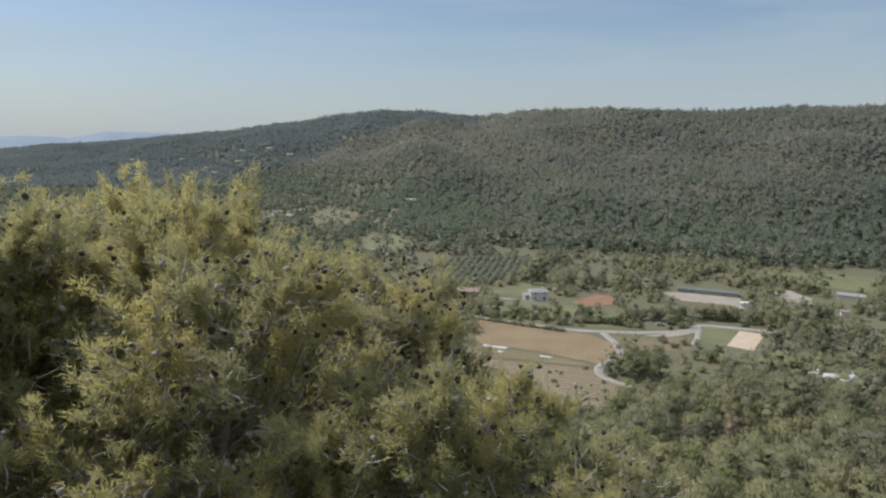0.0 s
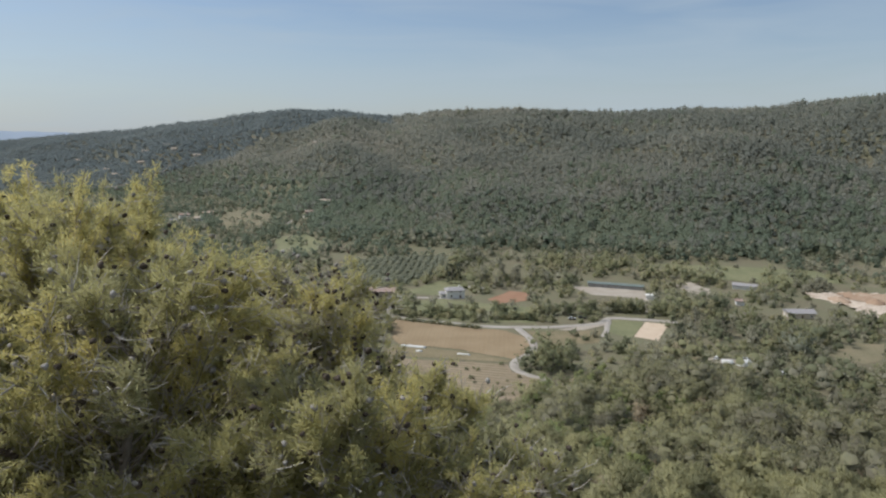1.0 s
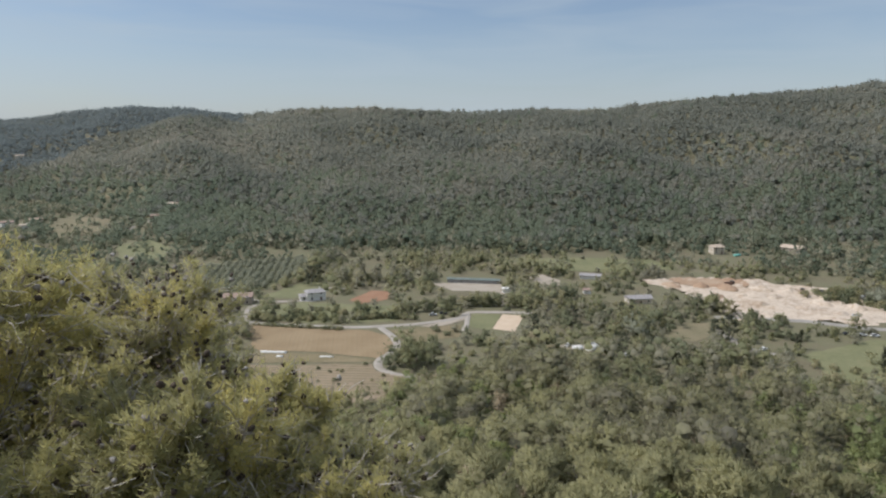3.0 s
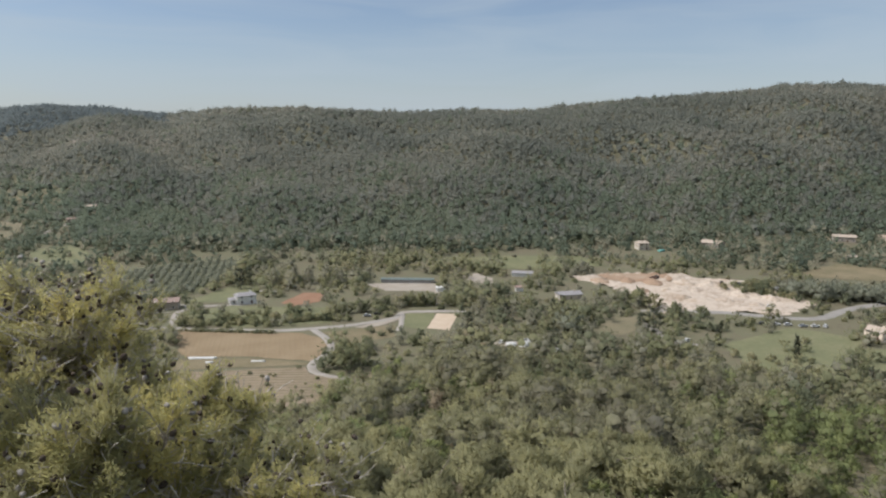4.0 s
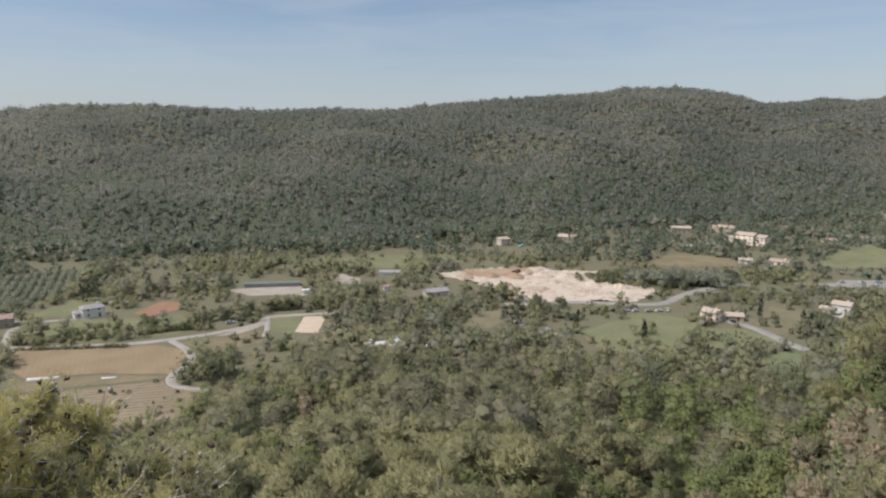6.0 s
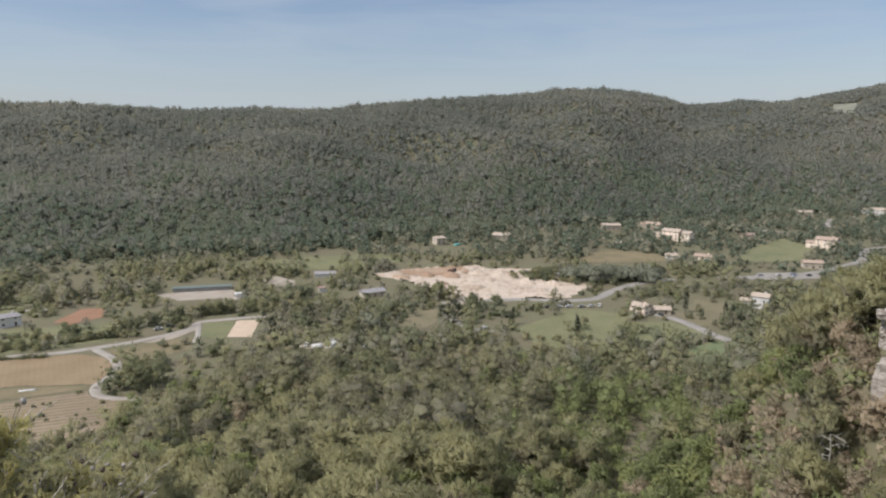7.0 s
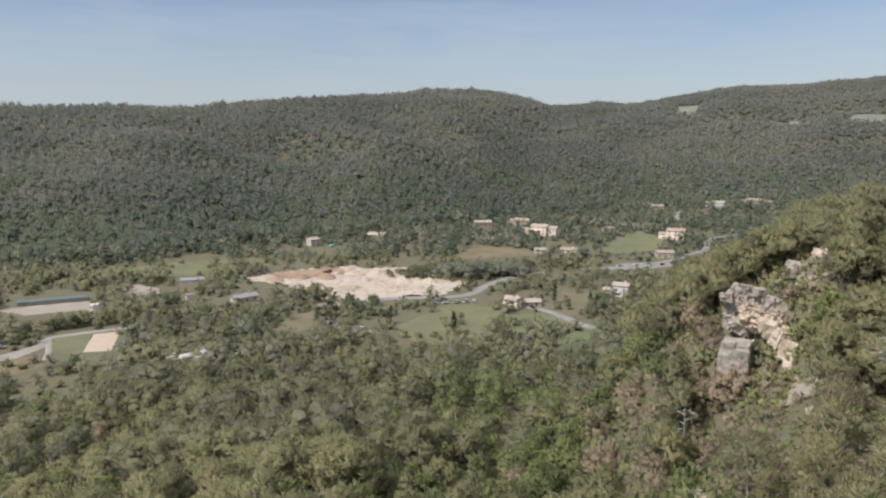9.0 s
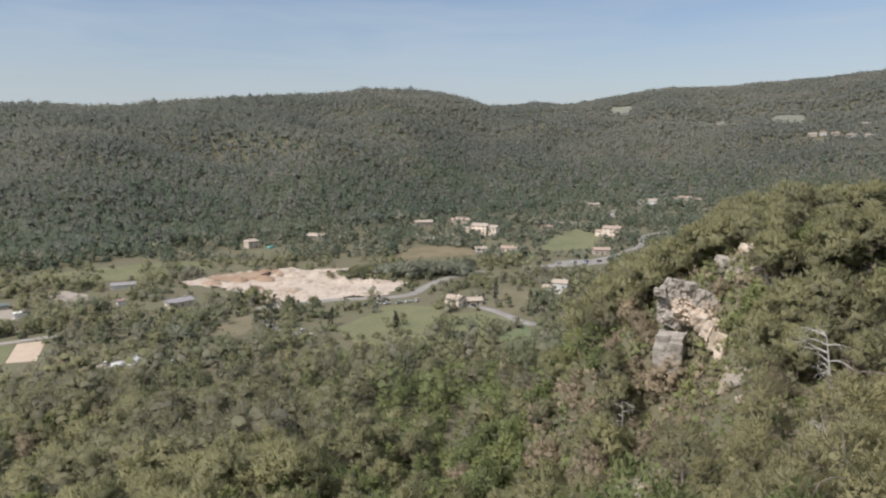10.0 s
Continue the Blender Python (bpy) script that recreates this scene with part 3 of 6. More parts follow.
area("far_field", [(1553, 542), (1676, 565), (1669, 509), (1540, 479)], M_FARFIELD, "far grey-green field on the hill", lift=0.8, step=20)
area("far_field", [(1416, 308), (1457, 311), (1470, 236), (1416, 236)], M_FARFIELD, "far pale field on the hill", lift=0.8, step=20)
area("far_field", [(1408, 171), (1491, 169), (1490, 122), (1411, 114)], M_FARFIELD, "far terraced field on the hill", lift=0.8, step=20)
area("far_terrace", [(-141, 984), (-99, 924), (-60, 854), (-59, 838), (-97, 906), (-134, 961)], M_FALLOW, "ochre terrace cut into the hill's foot", step=15)
area("far_meadow", [(-169, 802), (-150, 869), (-102, 813), (-97, 724), (-133, 702)], M_DRYGRASS, "dry meadow beside the far hamlet", step=12, keep=False)
area("far_meadow", [(-78, 636), (-50, 646), (-31, 586), (-34, 555), (-66, 570)], M_GRASS, "rough green meadow beyond the grove", step=10, keep=False)
area("scrub_field", [(184, 456), (204, 461), (218, 441), (197, 435)], M_DRYGRASS, "scrubby dry field", keep=False)
road("lane", 3.8, [(-14, 368), (4, 364), (16, 360), (25, 353), (44, 343), (61, 334), (74, 330), (82, 329), (101, 327), (125, 331), (134, 340), (148, 336), (167, 328)], M_LANE, "pale narrow country lane between the fields")
road("track", 3.2, [(80, 327), (82, 309), (80, 293), (76, 286), (71, 281), (66, 274), (64, 264), (67, 256), (74, 248)], M_LANE, "curving pale gravel farm track")
road("drive", 3.0, [(16, 359), (17, 376), (20, 393), (26, 399), (26, 409)], M_LANE, "curving pale drive to the house")
road("drive", 3, [(31, 402), (43, 400), (57, 396), (64, 398)], M_LANE, "narrow pale drive to the white villa")
road("drive", 3, [(62, 427), (74, 428), (79, 424), (75, 416)], M_LANE, "looped pale drive behind the villa")
road("track", 2.4, [(118, 306), (125, 320), (131, 334)], M_LANE, "short pale track past the yard")
road("valley_road", 5.4, [(256, 287), (279, 274), (297, 263), (315, 243), (332, 234), (359, 239), (387, 240), (418, 231)], M_ASPHALT, "grey asphalt road past the earthworks")
road("upper_road", 5.2, [(445, 213), (466, 196), (487, 183), (518, 172), (560, 166), (585, 166), (619, 175), (636, 176), (668, 163)], M_ASPHALT, "grey asphalt road climbing past the villas")
road("drive", 5, [(327, 189), (325, 175), (318, 161), (311, 150), (305, 137)], M_ASPHALT, "grey paved drive below the salmon house")
road("track", 4, [(240, 269), (236, 254), (232, 241), (232, 232), (236, 225)], M_LANE, "sandy track through the camp")
road("track", 3, [(-13, 449), (2, 430), (12, 429), (24, 408)], M_LANE, "pale track along the grove")
road("track", 5, [(-76, 719), (-66, 747), (-51, 734)], M_LANE, "pale track by the far hamlet")
road("track", 5, [(733, 242), (801, 263)], M_LANE, "pale lane up the far slope")
road("track", 4, [(648, 306), (660, 286), (673, 255)], M_LANE, "pale lane above the pasture")

# ---- houses ----
HOUSES = []


def gable(name, w, d, h, rise, mat, over=0.5, thick=0.25, hip=0.0):
    """A pitched roof of real thickness over a plan w x d, its ridge along x; hip: how far the ridge's ends draw in."""
    bm = bmesh.new()
    X, Y = w / 2 + over, d / 2 + over
    drop = rise * over / (d / 2)
    rings = []
    for up in (0, thick):
        rings.append([bm.verts.new(p) for p in ((-X, -Y, h - drop + up), (X, -Y, h - drop + up), (X, Y, h - drop + up), (-X, Y, h - drop + up),
                                                (-X + hip, 0, h + rise + up), (X - hip, 0, h + rise + up))])
    for k, (a, b, c, e, r0, r1) in enumerate(rings):
        fs = [(a, b, r1, r0), (c, e, r0, r1), (b, c, r1), (e, a, r0)]
        for f in fs:
            if len(f) == 3 and not hip and k == 0:
                continue
            bm.faces.new(f if k else tuple(reversed(f)))
    lo, hi = rings
    for i in range(4):
        j = (i + 1) % 4
        bm.faces.new((lo[i], lo[j], hi[j], hi[i]))
    bmesh.ops.recalc_face_normals(bm, faces=bm.faces)
    return from_bm(name, bm, mat)


def house(name, x, y, w, d, h, wall, roof, label, face=0.0, rise=None, storeys=1, hip=0.0, wings=(), flat=False, windows=True, category="house"):
    """A house whose front is turned towards the camera, face degrees off; wings: (dx, dy, w, d, h)."""
    z = float(land(x, y))
    az = math.degrees(math.atan2(x, y))
    HOUSES.append((x, y, max(w, d) * 0.75 + 2))
    ob = thing(name, x, y, z - 0.4, -az + face, label, category)
    rise = rise if rise is not None else 0.17 * d
    for k, (dx, dy, bw, bd, bh) in enumerate(((0, 0, w, d, h), *wings)):
        me = box("wall", (-bw / 2, -bd / 2, 0), (bw / 2, bd / 2, bh + 0.4), wall, 0.03)
        body = part("wall", me, ob)
        body.location = (dx, dy, 0)
        if flat:
            rf = part("roof", box("roof", (-bw / 2 - 0.3, -bd / 2 - 0.3, bh + 0.4), (bw / 2 + 0.3, bd / 2 + 0.3, bh + 0.65), roof, 0.04), ob)
        else:
            rk = rise * bd / d
            rf = part("roof", gable("roof", bw, bd, bh + 0.4, rk, roof, hip=hip * bd / d), ob)
            if not hip:
                for sx in (-bw / 2 + 0.01, bw / 2 - 0.26):
                    bm = bmesh.new()
                    a = [bm.verts.new((sx + o, *p)) for o in (0, 0.25) for p in ((-bd / 2, bh + 0.4), (bd / 2, bh + 0.4), (0, bh + 0.4 + rk))]
                    for f in ((0, 1, 2), (5, 4, 3), (0, 3, 4, 1), (1, 4, 5, 2), (2, 5, 3, 0)):
                        bm.faces.new([a[i] for i in f])
                    part("gable", from_bm("gable", bm, wall), ob).location = (dx, dy, 0)
        rf.location = (dx, dy, 0)
        if not windows:
            continue
        n = max(1, int(bw / 4.2))
        levels = max(1, int(round(bh / 3.0)))
        for lv in range(levels):
            for q in range(n):
                wx = dx + (q + 0.5) / n * bw - bw / 2
                if lv == 0 and q == n // 2 and k == 0:
                    dr = part("door", box("door", (wx - 0.55, dy - bd / 2 - 0.06, 0.4), (wx + 0.55, dy - bd / 2 + 0.1, 2.6), M_WOODDARK, 0.02), ob, "dark wooden door")
                    part("handle", box("handle", (wx + 0.38, dy - bd / 2 - 0.12, 1.4), (wx + 0.46, dy - bd / 2 - 0.05, 1.52), M_METAL), dr, "metal handle")
                    continue
                z0 = 1.3 + lv * 2.9
                fr = part("window", box("window", (wx - 0.62, dy - bd / 2 - 0.05, z0), (wx + 0.62, dy - bd / 2 + 0.1, z0 + 1.35), M_FRAME, 0.02), ob)
                part("pane", box("pane", (wx - 0.52, dy - bd / 2 - 0.07, z0 + 0.1), (wx + 0.52, dy - bd / 2 - 0.04, z0 + 1.25), M_GLASS), fr, "dark glass pane")
            for q in range(max(1, int(bd / 4))):
                for sx in (-1, 1):
                    wy = dy + (q + 0.5) / max(1, int(bd / 4)) * bd - bd / 2
                    fr = part("window", box("window", (dx + sx * bw / 2 - 0.1, wy - 0.6, 1.3 + lv * 2.9), (dx + sx * bw / 2 + 0.06, wy + 0.6, 2.65 + lv * 2.9), M_FRAME, 0.02), ob)
                    part("pane", box("pane", (dx + sx * (bw / 2 + 0.03) - 0.06, wy - 0.5, 1.4 + lv * 2.9), (dx + sx * (bw / 2 + 0.03) + 0.06, wy + 0.5, 2.55 + lv * 2.9), M_GLASS), fr, "dark glass pane")
    if windows and not flat:
        part("chimney", box("chimney", (w * 0.22, -0.4, h + 0.3), (w * 0.22 + 0.8, 0.4, h + rise + 1.3), wall, 0.03), ob, "plastered chimney")
    return ob


house("villa", 58, 400, 11, 8, 5.0, M_WHITE, M_GREYTILE, "white rendered villa with a grey-lilac tiled roof", 12, hip=2.5, wings=((-7, 1, 4, 6, 2.8),))
house("farmhouse", 14, 405, 16, 9, 4.6, M_STONE, M_BROWNTILE, "low farmhouse under a worn pinkish-brown roof", -8)
house("long_shed", 166, 413, 35, 6, 2.2, M_GREYWALL, M_BLUETIN, "long low shed with a blue-grey sheet roof", -6, rise=0.5, windows=False, category="shed")
house("shed", 175, 380, 5, 4, 2.6, M_WHITE, M_WHITE, "small white flat-roofed shed", 10, flat=True, windows=False, category="shed")
house("shed", 221, 360, 4.5, 4, 2.6, M_WHITE, M_BROWNTILE, "small white shed among the trees", 10, windows=False, category="shed")
house("shed", 245, 395, 14, 6, 2.4, M_WHITE, M_GREYTILE, "low whitish stable block", -5, windows=False, category="shed")
house("low_house", 237, 329, 14, 8, 3.2, M_CREAM, M_GREYTILE, "low cream house half hidden by trees", 25)
house("cabin", 375, 423, 9, 8, 5.5, M_CREAM, M_PALETILE, "square beige stone cabin at the terraces", 30, hip=2.0)
house("barn", 434, 405, 16, 10, 4.0, M_STONE, M_PALETILE, "stone barn with a pale tiled roof", -25)
house("villa", 556, 310, 16, 11, 8.0, M_PINKWALL, M_PALETILE, "large pinkish-cream villa with stepped wings", -28, wings=((-13, -1, 12, 9, 4.2), (12, 2, 10, 10, 7.0), (-3, -7, 9, 6, 3.6)))
house("salmon_house", 322, 196, 9, 8, 4.8, M_PINKWALL, M_PALETILE, "salmon-walled house with a terracotta roof", -30)
house("annex", 331, 190, 11, 7, 2.7, M_CREAM, M_PALETILE, "low annex with a pale tiled roof", 12)
house("white_house", 385, 158, 9, 8, 7.0, M_WHITE, M_PALETILE, "tall white house below the road", -10, wings=((-7, -2, 6, 6, 4),))
house("pink_house", 612, 201, 16, 11, 8.5, M_PINKWALL, M_TERRACOTTA, "pink house with a terracotta roof above the road", -15, wings=((-11, -1, 8, 8, 5),))
house("small_house", 527, 182, 13, 8, 4.2, M_CREAM, M_TERRACOTTA, "small cream house beside the road", 15)
house("villa", 883, 240, 17, 11, 6.5, M_WHITE, M_PALETILE, "far cream villa on the slope", -25, wings=((-15, 2, 12, 9, 5),))
house("villa", 923, 207, 18, 11, 6.5, M_CREAM, M_TERRACOTTA, "far cream villa with a terracotta roof", -28, wings=((16, 2, 14, 9, 5), (-15, 1, 10, 9, 5)))
house("villa", 810, 292, 14, 9, 5, M_CREAM, M_PALETILE, "far cream house in a clearing", 15)
house("farmhouse", 594, 352, 18, 10, 5, M_CREAM, M_TERRACOTTA, "long farmhouse with several roofs", -32, wings=((-12, -1, 8, 8, 4),))
house("farmhouse", 559, 378, 17, 9, 4.2, M_STONE, M_PALETILE, "low stone farmhouse by the woods", 10)
house("bungalow", 482, 269, 9, 7, 2.8, M_WHITE, M_PALETILE, "low white bungalow among green trees", 5)
house("bungalow", 497, 250, 13, 8, 3, M_PINKWALL, M_TERRACOTTA, "long low bungalow with a pink roof", -10)
house("bungalow", 611, 267, 10, 8, 4, M_CREAM, M_BROWNTILE, "small tiled house beside the pasture", 20)
house("bungalow", 493, 326, 6, 5, 3, M_CREAM, M_PALETILE, "tiny cream field house", 20)
house("far_house", 1440, 263, 16, 10, 7, M_WHITE, M_PALETILE, "far white house on the hill field", 0)
house("far_house", 1334, 95, 13, 9, 6, M_CREAM, M_PALETILE, "far cream house on the hillside", 10)
house("far_house", 1330, 36, 15, 10, 7, M_WHITE, M_TERRACOTTA, "far white house on the hillside", -10)
house("far_house", 1422, 19, 11, 8, 6, M_CREAM, M_PALETILE, "far cream house among trees", 0)
house("far_house", 1348, 80, 11, 8, 5, M_WHITE, M_TERRACOTTA, "small white house on the far hillside", 15)
house("far_house", 1348, 61, 12, 8, 5.5, M_CREAM, M_PALETILE, "small cream house on the far hillside", -5)
house("far_house", 1326, 13, 13, 9, 6, M_WHITE, M_PALETILE, "small pale house on the far hillside", 0)
house("far_house", -200, 811, 11, 8, 5, M_WHITE, M_BROWNTILE, "white house of the far hamlet", 10)
house("far_house", -179, 788, 9, 7, 4, M_WHITE, M_PALETILE, "small white house of the far hamlet", -15)
house("far_house", -176, 825, 12, 8, 5, M_CREAM, M_TERRACOTTA, "cream house of the far hamlet", 5)
house("far_house", -204, 775, 8, 6, 4, M_CREAM, M_GREYTILE, "low house at the hamlet's edge", 20)
house("far_house", -51, 731, 9, 7, 4.5, M_STONE, M_BROWNTILE, "stone house at the hill's foot", 0)
house("far_house", -35, 747, 11, 7, 4.5, M_WHITE, M_PALETILE, "white house at the hill's foot", -20)
for hx, hy in ((-431, 1469), (-352, 1387), (-304, 1352), (-415, 1380), (-452, 1346), (-62, 1073), (-657, 1486), (-500, 1440), (-560, 1400), (-380, 1440), (-600, 1560)):
    house("far_house", hx, hy, 13, 9, 5.5, M_CREAM, M_PALETILE, "far pale house scattered in the hillside woods", (hx * 7 + hy) % 40 - 20, windows=False)

# ---- vehicles and small farm things ----
def car(x, y, turn, paint, label):
    ob = thing("car", x, y, float(lift_at(x, y, 0.16)), turn, label, "car", "parked cars")
    bm = bmesh.new()
    rows = ((-2.1, 0.45, 0.70, 0.80), (-1.9, 0.35, 0.92, 0.86), (-0.9, 0.33, 0.98, 0.88), (1.0, 0.33, 0.98, 0.88), (1.95, 0.35, 0.90, 0.86), (2.15, 0.45, 0.65, 0.80))
    rings = [[bm.verts.new((px, s * hw, pz)) for s, pz in ((-1, lo), (1, lo), (1, hi), (-1, hi))] for px, lo, hi, hw in rows]
    for a, b in zip(rings, rings[1:]):
        for i in range(4):
            bm.faces.new((a[i], a[(i + 1) % 4], b[(i + 1) % 4], b[i]))
    bm.faces.new(rings[0][::-1]), bm.faces.new(rings[-1])
    bmesh.ops.recalc_face_normals(bm, faces=bm.faces)
    part("body", from_bm("body", bm, paint), ob)
    bm = bmesh.new()
    low = [bm.verts.new(p) for p in ((-1.75, -0.82, 0.95), (1.05, -0.82, 0.95), (1.05, 0.82, 0.95), (-1.75, 0.82, 0.95))]
    top = [bm.verts.new(p) for p in ((-1.35, -0.66, 1.42), (0.35, -0.66, 1.42), (0.35, 0.66, 1.42), (-1.35, 0.66, 1.42))]
    for i in range(4):
        bm.faces.new((low[i], low[(i + 1) % 4], top[(i + 1) % 4], top[i]))
    bm.faces.new(top)
    part("windows", from_bm("windows", bm, M_GLASS), ob, "dark glass windows")
    part("roof", box("roof", (-1.33, -0.66, 1.42), (0.33, 0.66, 1.47), paint, 0.02), ob)
    for wx in (-1.3, 1.3):
        for wy in (-0.82, 0.82):
            bm = bmesh.new()
            bmesh.ops.create_cone(bm, cap_ends=True, segments=12, radius1=0.33, radius2=0.33, depth=0.2, matrix=pose(wx, wy, 0.33, 90))
            part("wheel", from_bm("wheel", bm, M_TYRE), ob, "black tyre")
    HOUSES.append((x, y, 3.5))


for x, y, turn, paint, label in ((155, 267, 40, M_PAINT_W, "white car parked in the camp"),
                                 (167, 264, 80, M_PAINT_S, "silver car parked in the camp"), (172, 245, 20, M_PAINT_W, "white car under the trees"),
                                 (113, 340, -10, M_PAINT_S, "silver car in the shade of the hedge"), (119, 341, -12, M_PAINT_D, "dark car in the shade of the hedge"),
                                 (299, 234, -20, M_PAINT_W, "white car below the earthworks"), (304, 231, -24, M_PAINT_W, "white car beside the road"),
                                 (309, 226, -20, M_PAINT_S, "silver car beside the road"), (319, 221, 30, M_PAINT_W, "white car on the grass verge"),
                                 (471, 195, -30, M_PAINT_S, "silver car in the car park"), (482, 187, -28, M_PAINT_W, "white car in the car park"),
                                 (489, 180, -30, M_PAINT_B, "blue car in the car park"), (484, 178, -35, M_PAINT_W, "white car at the car park's edge"),
                                 (495, 172, -20, M_PAINT_D, "dark car in the car park"), (326, 186, 60, M_PAINT_D, "dark car before the annex"),
                                 (314, 223, -22, M_PAINT_W, "white car parked by the verge"), (294, 238, -18, M_PAINT_D, "dark car below the earthworks"),
                                 (329, 262, -40, M_PAINT_W, "white car at the earthworks' gate"), (236, 232, 15, M_PAINT_W, "white van-like car beside the sandy track")):
    car(x, y, turn, paint, label)


def truck(x, y, turn, paint, load, label):
    """A site lorry: cab with windows, open tipping body, chassis and six wheels."""
    ob = thing("truck", x, y, float(lift_at(x, y, 0.4)), turn, label, "truck", "lorries on the earthworks")
    part("chassis", box("chassis", (-3.6, -0.55, 0.6), (3.6, 0.55, 0.9), M_TYRE, 0.05), ob)
    cab = part("cab", box("cab", (1.9, -1.15, 0.7), (3.7, 1.15, 2.8), paint, 0.12), ob, "painted driver's cab")
    part("windscreen", box("windscreen", (3.66, -0.95, 1.75), (3.74, 0.95, 2.55), M_GLASS), cab, "dark glass windscreen")
    for wy in (-1.17, 1.13):
        part("side_window", box("side_window", (2.5, wy, 1.75), (3.4, wy + 0.04, 2.5), M_GLASS), cab, "dark glass side window")
    bm = bmesh.new()
    low = [bm.verts.new(p) for p in ((-3.6, -1.0, 1.0), (1.6, -1.0, 1.0), (1.6, 1.0, 1.0), (-3.6, 1.0, 1.0))]
    top = [bm.verts.new(p) for p in ((-3.9, -1.25, 2.3), (1.7, -1.25, 2.3), (1.7, 1.25, 2.3), (-3.9, 1.25, 2.3))]
    for i in range(4):
        bm.faces.new((low[i], low[(i + 1) % 4], top[(i + 1) % 4], top[i]))
    bm.faces.new(low[::-1])
    bmesh.ops.solidify(bm, geom=list(bm.faces), thickness=-0.08)
    part("tipping_body", from_bm("tipping_body", bm, load), ob, "open steel tipping body")
    for wx in (-2.6, -1.4, 2.6):
        for wy in (-1.0, 1.0):
            bm = bmesh.new()
            bmesh.ops.create_cone(bm, cap_ends=True, segments=12, radius1=0.5, radius2=0.5, depth=0.34, matrix=pose(wx, wy, 0.5, 90))
            part("wheel", from_bm("wheel", bm, M_TYRE), ob, "black tyre")
    HOUSES.append((x, y, 4))


for x, y, turn, paint, load, label in ((352, 306, 20, M_PAINT_D, M_GREYWALL, "dark tipper lorry parked on the spoil"), (358, 299, 75, M_PAINT_W, M_PAINT_S, "white tipper lorry parked on the spoil"),
                                       (362, 288, -15, M_PAINT_S, M_GREYWALL, "silver tipper lorry by the bushes"), (345, 312, 50, M_PAINT_D, M_BROWNTILE, "dark lorry with a rusty body"),
                                       (318, 345, 10, M_PAINT_D, M_BROWNTILE, "dark lorry below the red bank"), (366, 279, 35, M_PAINT_W, M_PAINT_W, "white lorry at the works' edge")):
    truck(x, y, turn, paint, load, label)


def half_tunnel(name, x, y, turn, length, radius, mat, label, category):
    ob = thing(name, x, y, float(lift_at(x, y, 0.1)), turn, label, category)
    bm = bmesh.new()
    arcs = []
    for k in range(int(length / 1.5) + 1):
        px = -length / 2 + k * 1.5
        arcs.append([bm.verts.new((px, radius * math.cos(a), radius * (1 + 0.05 * (k % 2)) * math.sin(a))) for a in np.linspace(0, math.pi, 9)])
    for a, b in zip(arcs, arcs[1:]):
        for i in range(8):
            bm.faces.new((a[i], b[i], b[i + 1], a[i + 1]))
    bm.faces.new(arcs[0]), bm.faces.new(arcs[-1][::-1])
    part("cover", from_bm("cover", bm, mat, flat=False), ob)
    for k in range(0, len(arcs), 2):
        px = -length / 2 + k * 1.5
        hoop = [(px, (radius + 0.03) * math.cos(a), (radius * 1.05 + 0.03) * math.sin(a)) for a in np.linspace(0, math.pi, 13)]
        part("hoop", tubes("hoop", [(hoop, 0.03, 0.03)], M_METAL, 5), ob, "thin metal hoop")
    HOUSES.append((x, y, 3))
    return ob


half_tunnel("crop_tunnel", 25, 302, -24, 13, 0.8, M_SHEET, "low white crop tunnel beside the furrows", "crop tunnel")
half_tunnel("crop_tunnel", 27, 295, -22, 4, 0.6, M_SHEET, "short white crop tunnel on the fallow strip", "crop tunnel")
half_tunnel("crop_tunnel", 46, 288, -24, 6, 0.5, M_SHEET, "low pale crop tunnel among weeds", "crop tunnel")
half_tunnel("camp_tent", 163, 259, 30, 6, 2.0, M_SHEET, "round-topped white tent in the camp", "tent")
half_tunnel("camp_tent", 157, 262, -20, 4.5, 1.5, M_SHEET, "small white tent in the camp", "tent")
half_tunnel("tarpaulin_store", 384, 410, 10, 7, 1.4, M_TARP, "heap under a turquoise tarpaulin", "tarpaulin")

# ---- rocks and dead trees on the spur ----
def heap(x, y, radius, height, seed, mat, label):
    """A tipped heap of spoil with a worn, uneven top."""
    bm = bmesh.new()
    rings = [[bm.verts.new((0, 0, 0))]]
    for k in range(1, 9):
        u = k / 8
        ring = []
        for q in range(22):
            a = q * 2 * math.pi / 22
            rr = radius * u * (1 + 0.22 * noise.noise(Vector((math.cos(a) * 1.3, math.sin(a) * 1.3, seed))))
            p = Vector((rr * math.cos(a) * 1.5, rr * math.sin(a), 0))
            p.z = height * (1 - u) ** 0.8 * (1 + 0.35 * noise.noise(p / 2.5 + Vector((seed, 0, 0)))) - 0.3 * (k == 8)
            ring.append(bm.verts.new(p))
        rings.append(ring)
    rings[0][0].co.z = height * 0.95
    for q in range(22):
        bm.faces.new((rings[0][0], rings[1][q], rings[1][(q + 1) % 22]))
        for a, b in zip(rings[1:], rings[2:]):
            bm.faces.new((a[q], b[q], b[(q + 1) % 22], a[(q + 1) % 22]))
    ob = new("mound", from_bm("mound", bm, mat, flat=False))
    ob.matrix_basis = pose(x, y, float(lift_at(x, y, 0.3)), 0, 0, seed * 40)
    return tagged(ob, label, "mound", "heaps on the earthworks")


